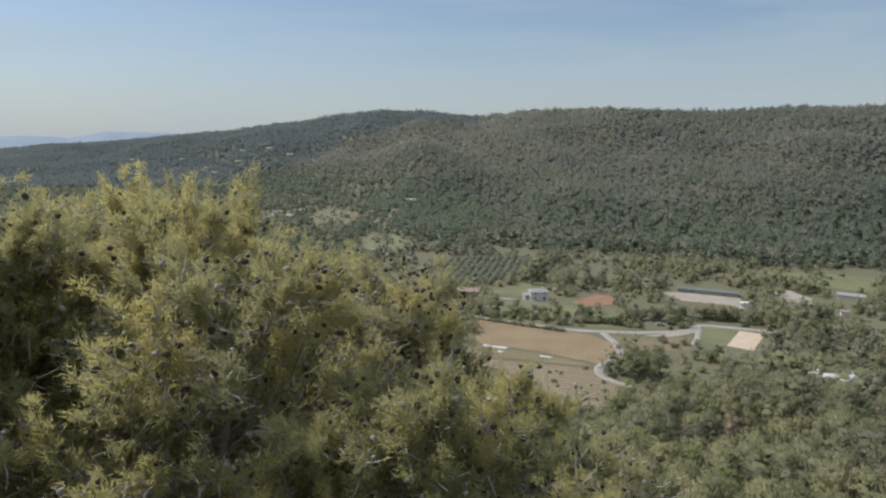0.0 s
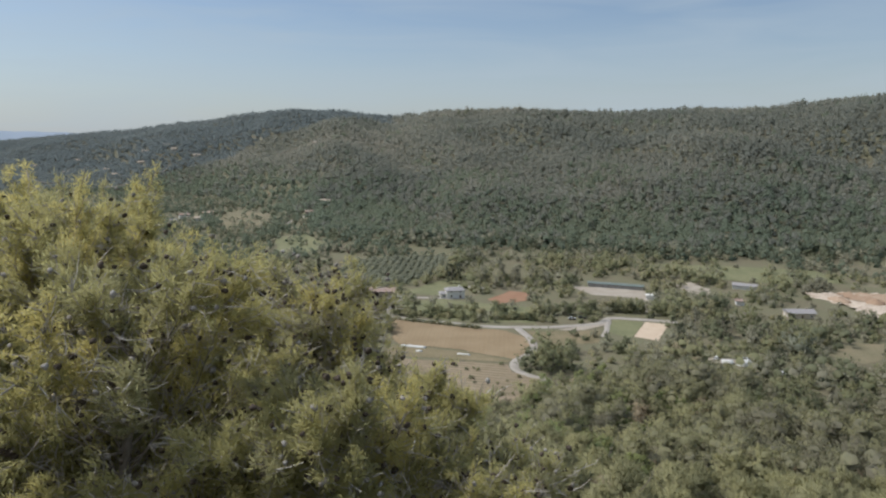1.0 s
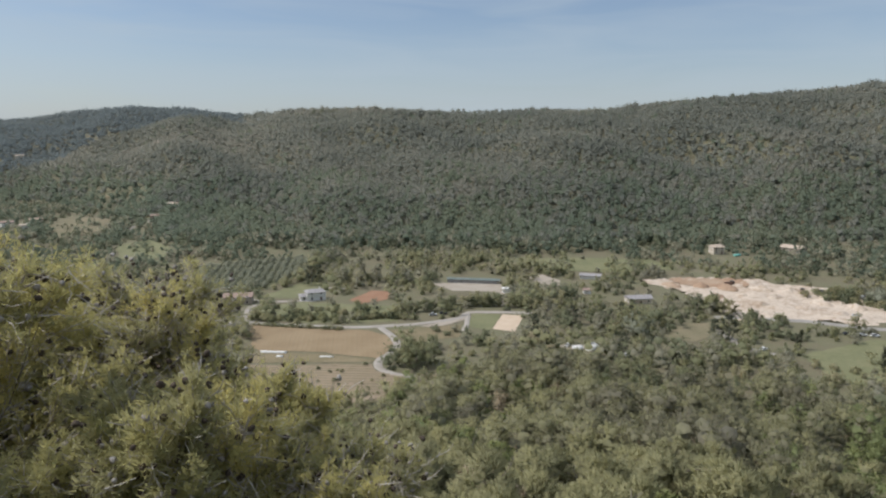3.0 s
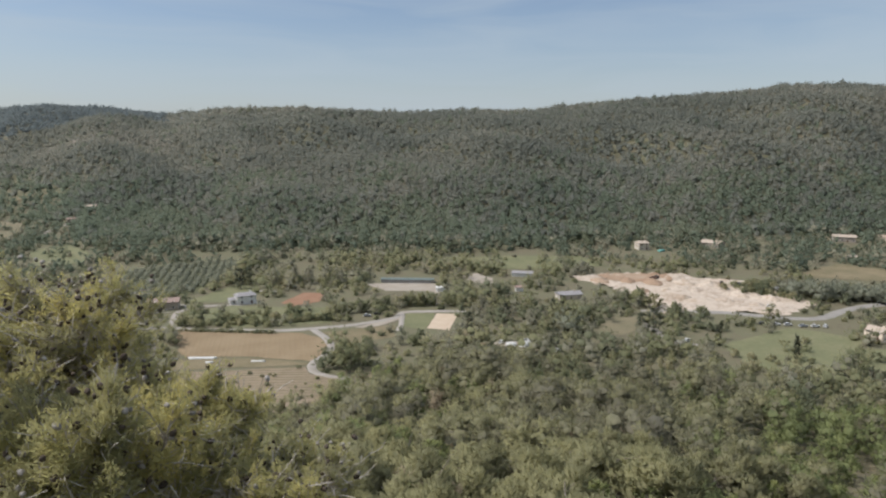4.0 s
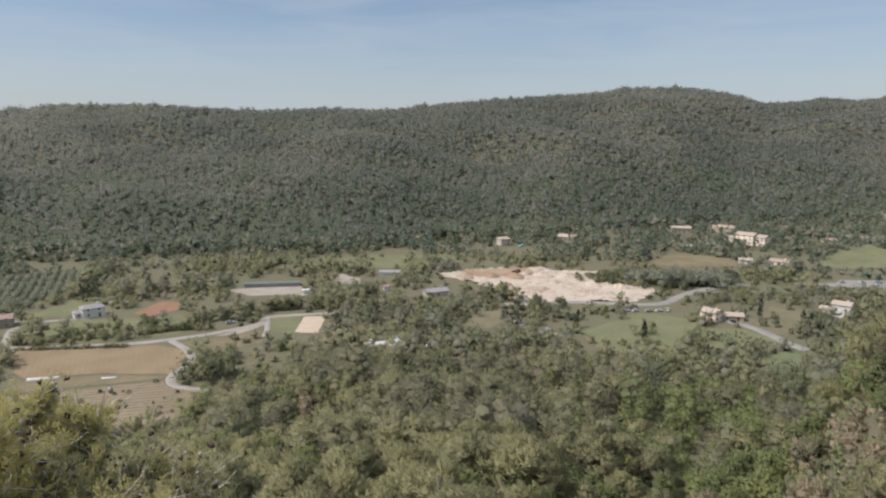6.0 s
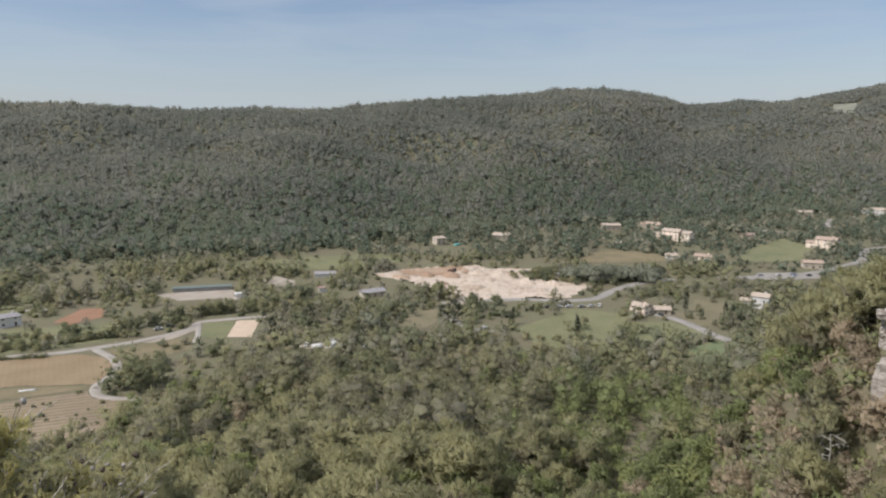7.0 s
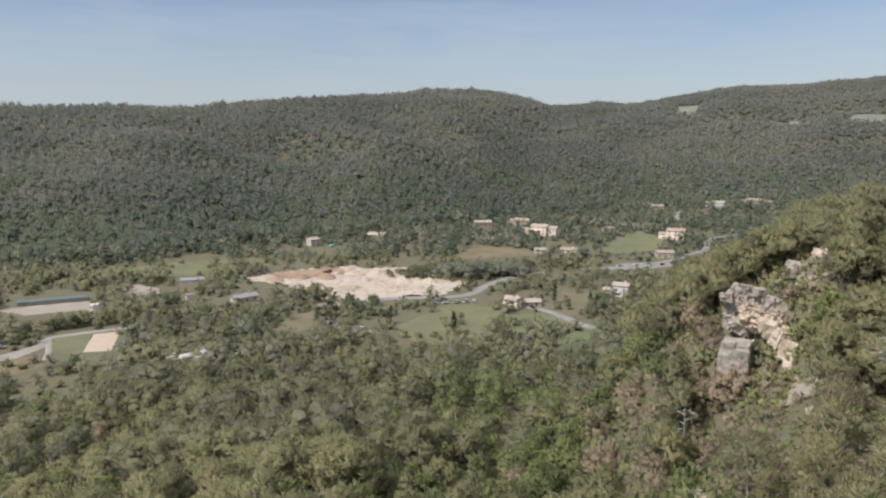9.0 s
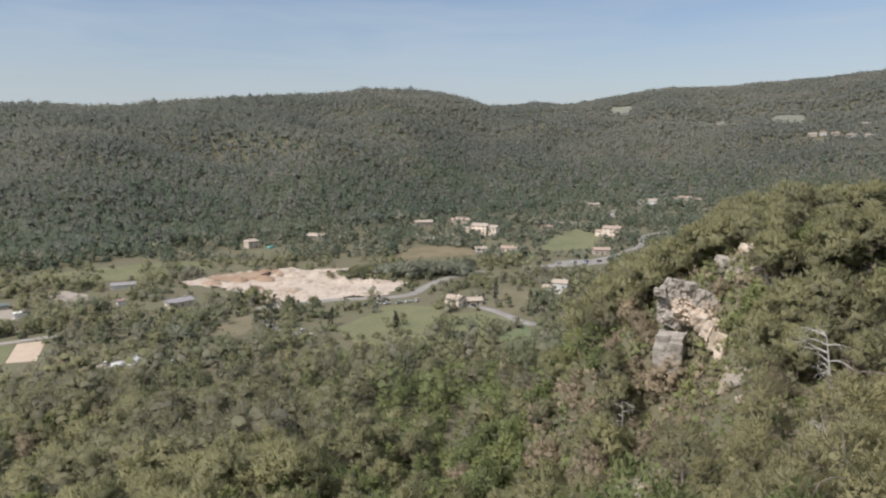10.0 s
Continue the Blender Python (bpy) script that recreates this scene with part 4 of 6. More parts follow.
for k, (x, y, radius, height) in enumerate(((300, 350, 5, 2.6), (312, 340, 6, 3.0), (330, 330, 5, 2.4), (322, 312, 4, 2.0), (340, 318, 6, 3.2), (350, 300, 4, 2.2), (335, 290, 5, 2.6), (318, 285, 4, 1.8),
                                            (300, 300, 4, 2.0), (290, 325, 5, 2.2), (345, 275, 5, 2.8), (356, 283, 4, 2.6), (308, 322, 3, 1.5), (325, 268, 4, 1.8), (360, 310, 4, 2.2), (284, 360, 5, 2.2))):
    heap(x, y, radius, height, k + 1, M_REDSPOIL if k in (0, 1, 9, 15) else M_SPOIL, "heap of reddish dug earth" if k in (0, 1, 9, 15) else "pale heap of tipped limestone spoil")

def rock(name, x, y, z, size, seed, mat, label, turn=0.0, tilt=0.0, group="", worn=0.16):
    """A weathered, bedded block: a cut-up box pushed about by noise."""
    bm = bmesh.new()
    bmesh.ops.create_cube(bm, size=1)
    bmesh.ops.subdivide_edges(bm, edges=list(bm.edges), cuts=11, use_grid_fill=True)
    s = Vector(size)
    for v in bm.verts:
        p = Vector([v.co[k] * s[k] for k in range(3)])
        n = v.co.normalized()
        q = p / (0.45 * max(size)) + Vector((seed * 7.3, seed * 1.9, 0))
        push = 0.13 * max(size) * (noise.fractal(q, 0.9, 2.2, 4)) + 0.12 * min(size) * (noise.cell(Vector((q.x * 1.6, q.y * 1.6, q.z * 1.1))) - 0.5)
        bed = 0.008 * max(size) * math.sin(p.z * 5.5 / max(size) * 3 + 2 * noise.noise(q))
        p += n * push * 0.7 + Vector((n.x, n.y, 0)) * bed
        corner = max(abs(v.co.x), abs(v.co.y)) + abs(v.co.z) * 0.6
        v.co = p * (1.0 - worn * max(0, corner - 0.55))
    ob = new(name, from_bm(name, bm, mat))
    ob.matrix_basis = pose(x, y, z, tilt, 0, turn)
    return tagged(ob, label, "rock", group)


rock("rock_block", 109.8, 25.5, 60.1, (4.9, 4.6, 6.9), 1, M_ROCK, "pale grey limestone block standing in the scrub", 4)


def rock_face(name, top, foot, depth, seed, mat, rough=0.55, step=0.0):
    """A broken cliff face between a foot line and a top line (metres along and up), bulging forwards, with a shoulder running back."""
    bm = bmesh.new()
    cols, rows = 46, 24
    tx, fx = np.array(top, float), np.array(foot, float)
    grid = []
    for i in range(cols):
        u = i / (cols - 1)
        t = [np.interp(u * (len(tx) - 1), range(len(tx)), tx[:, k]) for k in (0, 1)]
        f = [np.interp(u * (len(fx) - 1), range(len(fx)), fx[:, k]) for k in (0, 1)]
        line = []
        for j in range(rows):
            v = j / (rows - 7)
            w = min(v, 1.0)
            p = Vector((f[0] + (t[0] - f[0]) * w, 0, f[1] + (t[1] - f[1]) * w))
            q = Vector((p.x / 1.7, seed * 3.7, p.z / 1.3))
            crack = abs(noise.noise(Vector((p.x * 0.9 + 0.5 * p.z, seed, p.z * 0.28))))
            p.y = -depth * math.sin(math.pi * min(0.5, 0.12 + 0.5 * w)) * math.sin(math.pi * (0.06 + 0.88 * u)) ** 0.5
            p.y += 0.45 * w * w * depth - rough * noise.fractal(q, 0.8, 2.1, 5) + 0.7 * max(0, 0.13 - crack) / 0.13 * rough
            p.y += rough * 0.5 * (noise.cell(Vector((p.x * 0.55, seed, p.z * 0.7))) - 0.5)
            p.z += 0.25 * rough * noise.noise(q * 2.1)
            if v > 1:
                p.y += (v - 1) * 9.0
                p.z += -(v - 1) * 1.2 + 0.3 * noise.noise(Vector((p.x, p.y, seed)))
            line.append(bm.verts.new(p))
        grid.append(line)
    for a, b in zip(grid, grid[1:]):
        for j in range(rows - 1):
            bm.faces.new((a[j], b[j], b[j + 1], a[j + 1]))
    return from_bm(name, bm, mat)


def crag():
    """The limestone crag on the spur: a grey slab, and a pale tan scar running down beside it."""
    ob = thing("crag", 114.3, 23.33, 66.9, -78.3, "weathered grey limestone crag with a pale tan scar", "rock")
    part("rock_face", rock_face("rock_face", ((-5.6, 2.6), (-4.1, 4.9), (-2.0, 4.7), (0.6, 3.5), (3.0, 2.7), (4.9, 0.0), (5.4, -4.0)),
                                ((-5.6, -2.5), (-3.4, -3.4), (-1.2, -4.0), (0.6, -4.8), (1.9, -5.6), (3.2, -6.0), (5.2, -7.2)), 1.6, 2, M_ROCK), ob, "grey weathered rock face")
    scar = part("scar", rock_face("scar", ((-3.3, 1.2), (-1.4, 2.3), (0.6, 0.6), (2.5, 1.0), (4.4, -1.4), (5.1, -4.4)),
                                  ((-2.9, -1.4), (-1.4, -2.2), (0.4, -2.6), (1.9, -4.4), (3.2, -4.6), (4.8, -5.8)), 1.3, 5, M_ROCKTAN, 0.8), ob, "pale tan broken rock")
    scar.location.y = -1.7
    for k, (px, pz, sz) in enumerate(((-5.2, 2.6, 1.5), (-0.4, 3.9, 1.3), (2.2, -3.2, 0.9), (4.7, -5.4, 0.9), (1.0, -3.6, 0.7))):
        chunk = rock("stone", 0, 0, 0, (sz * 1.3, sz, sz), 40 + k, M_ROCKTAN if k > 1 else M_ROCK, "", k * 31)
        del chunk["category"]
        chunk.parent = ob
        chunk.matrix_basis = pose(px, -1.2, pz, 10 * k, 0, 40 * k)
    # the tail of broken rock below the scar
    for k, (x, y, z, sz) in enumerate(((111.6, 21.3, 65.4, 2.2), (111.0, 19.8, 64.4, 2.6), (110.2, 18.6, 63.0, 2.5), (109.3, 17.6, 61.6, 2.0), (111.9, 22.6, 65.8, 1.8))):
        chunk = rock("stone", 0, 0, 0, (sz * 0.9, sz * 0.8, sz * 1.3), 60 + k, M_ROCKTAN, "", worn=0.35)
        del chunk["category"]
        chunk.parent = ob
        chunk.matrix_basis = ob.matrix_basis.inverted() @ pose(x, y, z, 12, -14, 50 * k)


crag()
for k, (x, y, sz) in enumerate(((101, 14, 1.2), (103, 16, 0.9), (104, 13, 1.1), (87, 26, 1.8), (86, 23, 1.5), (84, 22, 1.3), (86, 27, 1.4), (124, 16, 3.0), (126, 12, 2.4), (93, 12, 1.2), (83, 25, 1.2), (82, 23, 1.0), (123, 20, 3.2))):
    rock("boulder", x, y, float(land(x, y)) + sz * 0.2, (sz * 1.2, sz, sz * 0.9), 10 + k, M_ROCKTAN if k % 2 else M_ROCK, "limestone boulder half sunk in the scrub", k * 47, group="boulders on the spur", worn=0.5)
area("scree", [(117.6, 14.5), (121.5, 15), (122, 19.5), (119, 19)], M_GRAVEL, "bare tan bank under the pines", "scree", lift=0.3, step=1.0, keep=False)
area("scree", [(99, 11.5), (105, 12.5), (107, 17), (101, 17.5)], M_GRAVEL, "patch of tan scree", "scree", lift=0.3, step=1.5, keep=False)
area("scree", [(80, 21.5), (87, 20.5), (91, 26), (85, 28.5), (81, 26)], M_GRAVEL, "patch of tan scree", "scree", lift=0.3, step=1.5, keep=False)


def branching(rs, start, way, length, radius, depth, droop=0.0, wander=0.13):
    """Runs of a bare branching limb."""
    n = 7
    pts, p, d = [np.array(start, float)], np.array(start, float), np.array(way, float)
    for k in range(n):
        d = d + rs.normal(0, wander, 3) + np.array([0, 0, -droop])
        d /= np.linalg.norm(d)
        p = p + d * length / n
        pts.append(p.copy())
    runs = [(pts, radius, radius * 0.35)]
    if depth:
        for k in range(2, n + 1):
            for _ in range(1 if depth == 1 else 2):
                side = rs.normal(0, 1, 3)
                side -= d * (side @ d)
                side /= np.linalg.norm(side) + 1e-9
                runs += branching(rs, pts[k], side * 0.9 + d * 0.45, length * rs.uniform(0.35, 0.6), radius * 0.4 * (1 - 0.06 * k), depth - 1, droop)
    return runs


def dead_tree(x, y, height, seed, lean, limbs, label):
    rs = np.random.default_rng(seed)
    z = float(land(x, y))
    ob = thing("dead_tree", x, y, z - 0.3, 0, label, "tree")
    runs = branching(rs, (0, 0, 0), (*lean, 1.0), height, height * 0.022, 0)
    part("trunk", tubes("trunk", runs, M_DEADWOOD, 7), ob)
    trunk = runs[0][0]
    for k in range(2, 8):
        for q in range(limbs):
            a = math.pi / 2 + rs.normal(0, 0.8) + (math.pi if rs.random() < 0.25 else 0)
            limb = branching(rs, trunk[k], (math.cos(a), math.sin(a), 0.35), height * rs.uniform(0.35, 0.7) * (1.1 - k * 0.06), height * 0.011, 1, 0.09)
            part("branch", tubes("branch", limb, M_DEADWOOD, 4), ob)
    return ob


dead_tree(95, 2.0, 7.6, 3, (-0.40, 0.55), 2, "bleached dead pine with bare drooping branches")
dead_tree(76, 3.6, 5.2, 8, (0.10, -0.05), 1, "small bleached dead pine above the scrub")
dead_tree(104, 31, 6.5, 12, (-0.3, -0.3), 1, "grey leaning dead tree in the thicket")
dead_tree(102, 29.5, 5.5, 14, (0.2, 0.4), 1, "grey bare dead tree in the thicket")

# ---- trees ----
KINDS = {
    # name: height, width, masses, tufts on each, blades of a tuft, a tuft's length, crown's foot, squash, tufts' rise, blades' width, foliage
    "pine_tree": (10.5, 7.6, 9, 46, 12, 0.80, 0.40, 0.8, 0.9, 0.30, "M_PINE"),
    "oak_tree": (7.5, 6.8, 9, 36, 10, 0.62, 0.16, 0.9, 0.3, 0.60, "M_BROAD"),
    "brown_shrub": (4.5, 5.0, 9, 24, 9, 0.60, 0.12, 0.9, 0.7, 0.35, "M_SCRUB"),
    "cypress_tree": (10.0, 1.9, 16, 8, 5, 0.60, 0.04, 1.8, 1.6, 0.40, "M_CYPRESS"),
    "olive_tree": (3.3, 5.4, 8, 12, 6, 0.55, 0.25, 0.8, 0.5, 0.50, "M_OLIVE"),
    "dark_conifer": (13.0, 7.0, 16, 14, 6, 0.90, 0.08, 0.9, 0.6, 0.40, "M_CYPRESS"),
    "young_pine": (6.5, 4.6, 11, 26, 11, 0.70, 0.14, 0.9, 0.9, 0.26, "M_YELLOWPINE"),
    "bush": (2.0, 3.0, 7, 12, 6, 0.40, 0.0, 0.9, 0.4, 0.55, "M_BROAD"),
    "grey_tree": (12.0, 9.0, 12, 14, 6, 0.90, 0.15, 0.85, 0.5, 0.50, "M_GREYLEAF"),
}
LEAF = {"M_YELLOWPINE": M_YELLOWPINE, "M_PINE": M_PINE, "M_BROAD": M_BROAD, "M_SCRUB": M_SCRUB, "M_CYPRESS": M_CYPRESS, "M_OLIVE": M_OLIVE, "M_GREYLEAF": M_GREYLEAF}
STOCK = {}


def tree_stock(kind, n, level):
    """n different trees of a kind, each as a trunk mesh and a crown mesh."""
    h, w, lobes, tufts, blades, size, low, squash, rise, broad, leaf = KINDS[kind]
    plain = level == 2
    if level == 0:
        tufts, size = int(tufts * 2.6), size * 0.45
    if plain:
        lobes, tufts, blades, size = max(5, int(lobes * 0.7)), 16, 6, size * 1.35
    for k in range(n):
        rs = np.random.default_rng(hash_of(kind) + k)
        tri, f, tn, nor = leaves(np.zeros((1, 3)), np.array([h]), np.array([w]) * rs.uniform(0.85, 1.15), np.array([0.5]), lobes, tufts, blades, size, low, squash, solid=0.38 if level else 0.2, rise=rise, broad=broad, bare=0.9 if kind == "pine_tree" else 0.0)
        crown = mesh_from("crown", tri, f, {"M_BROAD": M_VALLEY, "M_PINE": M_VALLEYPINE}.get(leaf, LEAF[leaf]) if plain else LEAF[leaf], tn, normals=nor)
        lean = rs.normal(0, 0.05, 2)
        runs = branching(rs, (0, 0, -0.5), (*lean, 1), h * 0.82 + 0.5, h * 0.017 + 0.03, 0)
        trunk = runs[0][0]
        for q in range(3, 8):
            a = q * 2.4 + rs.uniform(-0.6, 0.6)
            limb = branching(rs, trunk[q], (math.cos(a), math.sin(a), 0.5), w * rs.uniform(0.3, 0.45), h * 0.006, 0)
            runs += [(limb[0][0][::2] + [limb[0][0][-1]], limb[0][1], limb[0][2])]
        STOCK.setdefault((kind, level), []).append((tubes("trunk", runs, M_BARK, 4), crown))


def hash_of(word):
    return sum(ord(c) * (i + 3) for i, c in enumerate(word))


LABELS = {
    "pine_tree": "Aleppo pine with an open olive-green crown",
    "oak_tree": "leafy green oak with a rounded crown",
    "brown_shrub": "brownish half-bare shrub on the slope",
    "cypress_tree": "slender dark green cypress",
    "olive_tree": "small grey-green olive tree in the grove",
    "dark_conifer": "broad dark green conifer beside the court",
    "young_pine": "young yellow-green pine of the near slope",
    "bush": "low rounded green bush",
    "grey_tree": "tall greyish tree just coming into leaf",
}


def plant(kind, x, y, height=None, label="", group="", rs=random):
    level = 0 if math.hypot(x, y) < 92 else 1 if math.hypot(x, y) < 180 else 2
    if (kind, level) not in STOCK:
        tree_stock(kind, 3 if kind in ("cypress_tree", "dark_conifer") or not level else 6, level)
    trunk, crown = rs.choice(STOCK[kind, level])
    s = (height or KINDS[kind][0] * rs.uniform(0.75, 1.15)) / KINDS[kind][0]
    name = "bush" if "bush" in label else "willow" if "willow" in label else "hedge_tree" if "hedge" in label else "valley_tree" if group == "trees of the valley floor" else kind
    ob = thing(name, x, y, float(land(x, y)), rs.uniform(0, 360), label or LABELS[kind], "shrub" if "shrub" in kind or name == "bush" else "tree", group, s)
    part("trunk", trunk, ob)
    part("crown", crown, ob)
    return ob


def keeps_view_clear(x, y, h, margin=1.5):
    """True where a plant of that height leaves fields, roads and houses clear, there and behind it along the camera's
    sight line.
    """
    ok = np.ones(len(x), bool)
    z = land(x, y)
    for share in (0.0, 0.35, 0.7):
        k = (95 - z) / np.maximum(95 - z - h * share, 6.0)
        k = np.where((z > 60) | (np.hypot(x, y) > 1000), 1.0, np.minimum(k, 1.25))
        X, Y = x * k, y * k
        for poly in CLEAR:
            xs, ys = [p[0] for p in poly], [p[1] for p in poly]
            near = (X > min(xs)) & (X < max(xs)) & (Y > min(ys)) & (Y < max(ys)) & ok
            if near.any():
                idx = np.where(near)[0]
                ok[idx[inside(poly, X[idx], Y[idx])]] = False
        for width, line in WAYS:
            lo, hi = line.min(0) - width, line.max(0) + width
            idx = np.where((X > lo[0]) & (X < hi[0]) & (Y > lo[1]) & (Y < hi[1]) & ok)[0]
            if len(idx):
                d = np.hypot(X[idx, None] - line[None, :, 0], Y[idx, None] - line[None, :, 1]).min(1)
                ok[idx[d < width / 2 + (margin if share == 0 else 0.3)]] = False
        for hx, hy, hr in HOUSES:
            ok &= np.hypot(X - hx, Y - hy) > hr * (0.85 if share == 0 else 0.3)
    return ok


def far_woods():
    xs, ys = [], []
    for r0, r1, gap in ((545, 850, 7.2), (850, 1300, 8.6), (1300, 2600, 11.0)):
        x, y = scatter(-36, 95, r0, r1, gap)
        xs.append(x), ys.append(y)
    x, y = np.concatenate(xs), np.concatenate(ys)
    az, r = np.degrees(np.arctan2(x, y)), np.hypot(x, y)
    keep = (r > foot_of(az) - 20) & (r < crest_of(az) + 30)
    x, y = x[keep], y[keep]
    grove = np.sin(x / 47 + 2 * np.sin(y / 90)) * np.sin(y / 39 + 1.3 * np.sin(x / 70))
    h = rng.uniform(8.0, 13.0, len(x)) * (1 + 0.25 * grove)
    # taller stands along the skyline
    az = np.degrees(np.arctan2(x, y))
    h = h * np.where(np.hypot(x, y) > crest_of(az) - 70, 1 + 0.4 * np.maximum(0, np.sin(az * 1.3 + 2 * np.sin(az * 0.45)) * np.sin(az * 3.1 + 1)), 1)
    keep = keeps_view_clear(x, y, h * 0.9) & (rng.random(len(x)) < 0.97)
    x, y, h, grove = x[keep], y[keep], h[keep], grove[keep]
    az, r = np.degrees(np.arctan2(x, y)), np.hypot(x, y)
    w = rng.uniform(7.5, 12.5, len(x)) * np.where(r > 1300, 1.8, np.where(r > 850, 1.15, 1.0))
    base = np.stack([x, y, land(x, y) - 0.5], -1)
    # oaks and chestnuts, fresher green, low on the slope and in the hollows; pines above
    low = 1 - np.clip((r - foot_of(az)) / 240, 0, 1)
    stand = np.sin(x / 130 + 1.5 * np.sin(y / 210)) * np.sin(y / 95 + 1.2 * np.sin(x / 160))
    leafy = rng.random(len(x)) < np.clip(-0.06 + 0.8 * low + (0.3 + 0.8 * low) * np.maximum(-grove - 0.2, 0) + 0.7 * low * np.maximum(-stand, 0), 0.02, 0.92)
    leafy &= r < 1300
    # paler towards the right: the hazy brightness there put into the leaf tint
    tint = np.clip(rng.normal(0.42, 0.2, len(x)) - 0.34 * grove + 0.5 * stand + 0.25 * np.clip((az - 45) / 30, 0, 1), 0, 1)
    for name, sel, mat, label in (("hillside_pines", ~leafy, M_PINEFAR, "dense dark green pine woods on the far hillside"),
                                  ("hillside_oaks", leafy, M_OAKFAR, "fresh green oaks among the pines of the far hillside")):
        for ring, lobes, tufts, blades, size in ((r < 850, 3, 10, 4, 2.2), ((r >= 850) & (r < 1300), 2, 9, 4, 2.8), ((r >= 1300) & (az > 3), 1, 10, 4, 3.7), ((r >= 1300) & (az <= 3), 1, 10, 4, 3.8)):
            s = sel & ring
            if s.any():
                # the hazed leaf colour goes on the farthest left hill
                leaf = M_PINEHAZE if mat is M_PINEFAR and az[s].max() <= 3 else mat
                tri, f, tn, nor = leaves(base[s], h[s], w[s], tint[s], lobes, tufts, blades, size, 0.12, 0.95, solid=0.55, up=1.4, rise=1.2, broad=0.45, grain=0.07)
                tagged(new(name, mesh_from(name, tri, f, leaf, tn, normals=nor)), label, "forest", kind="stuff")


far_woods()
for k in range(14):
    az = 8.6 + k * 0.42 + 0.25 * math.sin(k * 2.3)
    r = 1262 + 12 * math.sin(k * 1.7)
    plant("pine_tree", r * math.sin(radians(az)), r * math.cos(radians(az)), 13 + 3 * math.sin(k * 3.1), "tall pine standing out on the skyline", "pines on the crest")


# spots thinned along the camera's sight lines to the scree and the dead trees
VIEW_GAPS = [(85 - 6 * k, 24 - 1.7 * k) for k in range(5)] + [(103 - 5 * k, 14.8 - 0.7 * k) for k in range(5)] + [(97 - 5 * k, 2.8) for k in range(5)]


def slope_woods():
    x, y = scatter(-38, 97, 34, 278, 7.0)
    x2, y2 = scatter(71, 93, 96, 150, 4.3)
    x, y = np.concatenate([x, x2]), np.concatenate([y, y2])
    az, r = np.degrees(np.arctan2(x, y)), np.hypot(x, y)
    clump = np.sin(x / 13 + 1.6 * np.sin(y / 21)) * np.sin(y / 15 + 1.1 * np.sin(x / 18))
    h = rng.uniform(9.0, 14.5, len(x)) * (1 + 0.34 * clump)
    edge = np.interp(az, (-40, -6, -2, 3, 8, 13, 17, 25, 35, 50, 62, 66), (250, 240, 205, 205, 225, 235, 255, 268, 262, 262, 245, 300))
    keep = (r < edge) & keeps_view_clear(x, y, h * 0.8)
    # low scrub round the crag and the scree, so that the camera sees the rocks
    rocky = (az > 73.5) & (az < 81.5) & (r > 90) & (r < 120)
    bare = np.min([np.hypot(x - a, y - b) for a, b in VIEW_GAPS], axis=0) < 3.2
    bare |= (np.hypot(x - 106, y - 17.3) < 3.6) | (np.hypot(x - 100, y - 16) < 3.2) | (np.hypot(x - 91, y - 2.6) < 6.0) | (np.hypot(x - 83, y - 2.6) < 4.5) | (np.hypot(x - 68, y - 3.2) < 3.5) | (np.hypot(x - 80, y - 20.5) < 3.5) | (np.hypot(x - 73, y - 3.5) < 2.5) | (np.hypot(x - 118, y - 17) < 3.5) | (np.hypot(x - 100, y - 29.4) < 2.5) | (np.hypot(x - 95, y - 13.5) < 4) | (np.hypot(x - 85, y - 24) < 4) | (np.hypot(x - 108, y - 26) < 4)
    hollow = (r > 60) & (r < 92) & (az > 66) & (az < 88)
    keep &= (clump > -0.45) | (rng.random(len(x)) < 0.35)
    keep &= ~((az > 74.5) & (az < 84) & (r > 119) & (r < 134))
    keep &= ~bare & ~((az > -14) & (r < 48) & (az < 30))
    h = np.where(rocky, rng.uniform(2.0, 4.0, len(x)), h)
    keep &= np.min([np.hypot(x - a, y - b) for a, b in ((109.5, 26), (117, 28), (115, 23.8), (112.5, 20.4), (106, 25.5), (110, 21.5), (110, 18.5), (104.5, 24.5))], axis=0) > 3.2
    h = np.where(hollow, h * 0.72, h)
    h = np.where((az > 64) & (r > 92), h * 0.74, h)
    x, y, h, az, r, rocky = x[keep], y[keep], h[keep], az[keep], r[keep], rocky[keep]
    mixed = np.sin(x / 19 + 1.4 * np.sin(y / 31)) * np.sin(y / 23 + x / 60)
    gully = np.exp(-((az - 59) / 7) ** 2)
    pick = rng.random(len(x))
    kind = np.where(pick < 0.06 + 0.75 * gully + 0.7 * np.maximum(mixed - 0.25, 0), 1, np.where((pick > 0.97 - 0.42 * np.exp(-((az - 70) / 5) ** 2) - 0.5 * np.maximum(-mixed - 0.45, 0)) | rocky, 2, 0))
    kind = np.where((kind == 0) & (r < 84) & (az > 50) & (rng.random(len(x)) < 0.75), 3, kind)
    near = np.argsort(np.where(az > 8, r, 1e4))[:400]
    named = np.zeros(len(x), bool)
    named[near] = True
    rs = random.Random(5)
    for i in np.where(named)[0]:
        k = ("pine_tree", "oak_tree", "brown_shrub", "young_pine")[kind[i]]
        plant(k, float(x[i]), float(y[i]), float(h[i]) * (0.75 if kind[i] == 1 else 0.6 if kind[i] == 2 and not rocky[i] else 0.8 if kind[i] == 3 else 1.0), group="trees of the near slope", rs=rs)
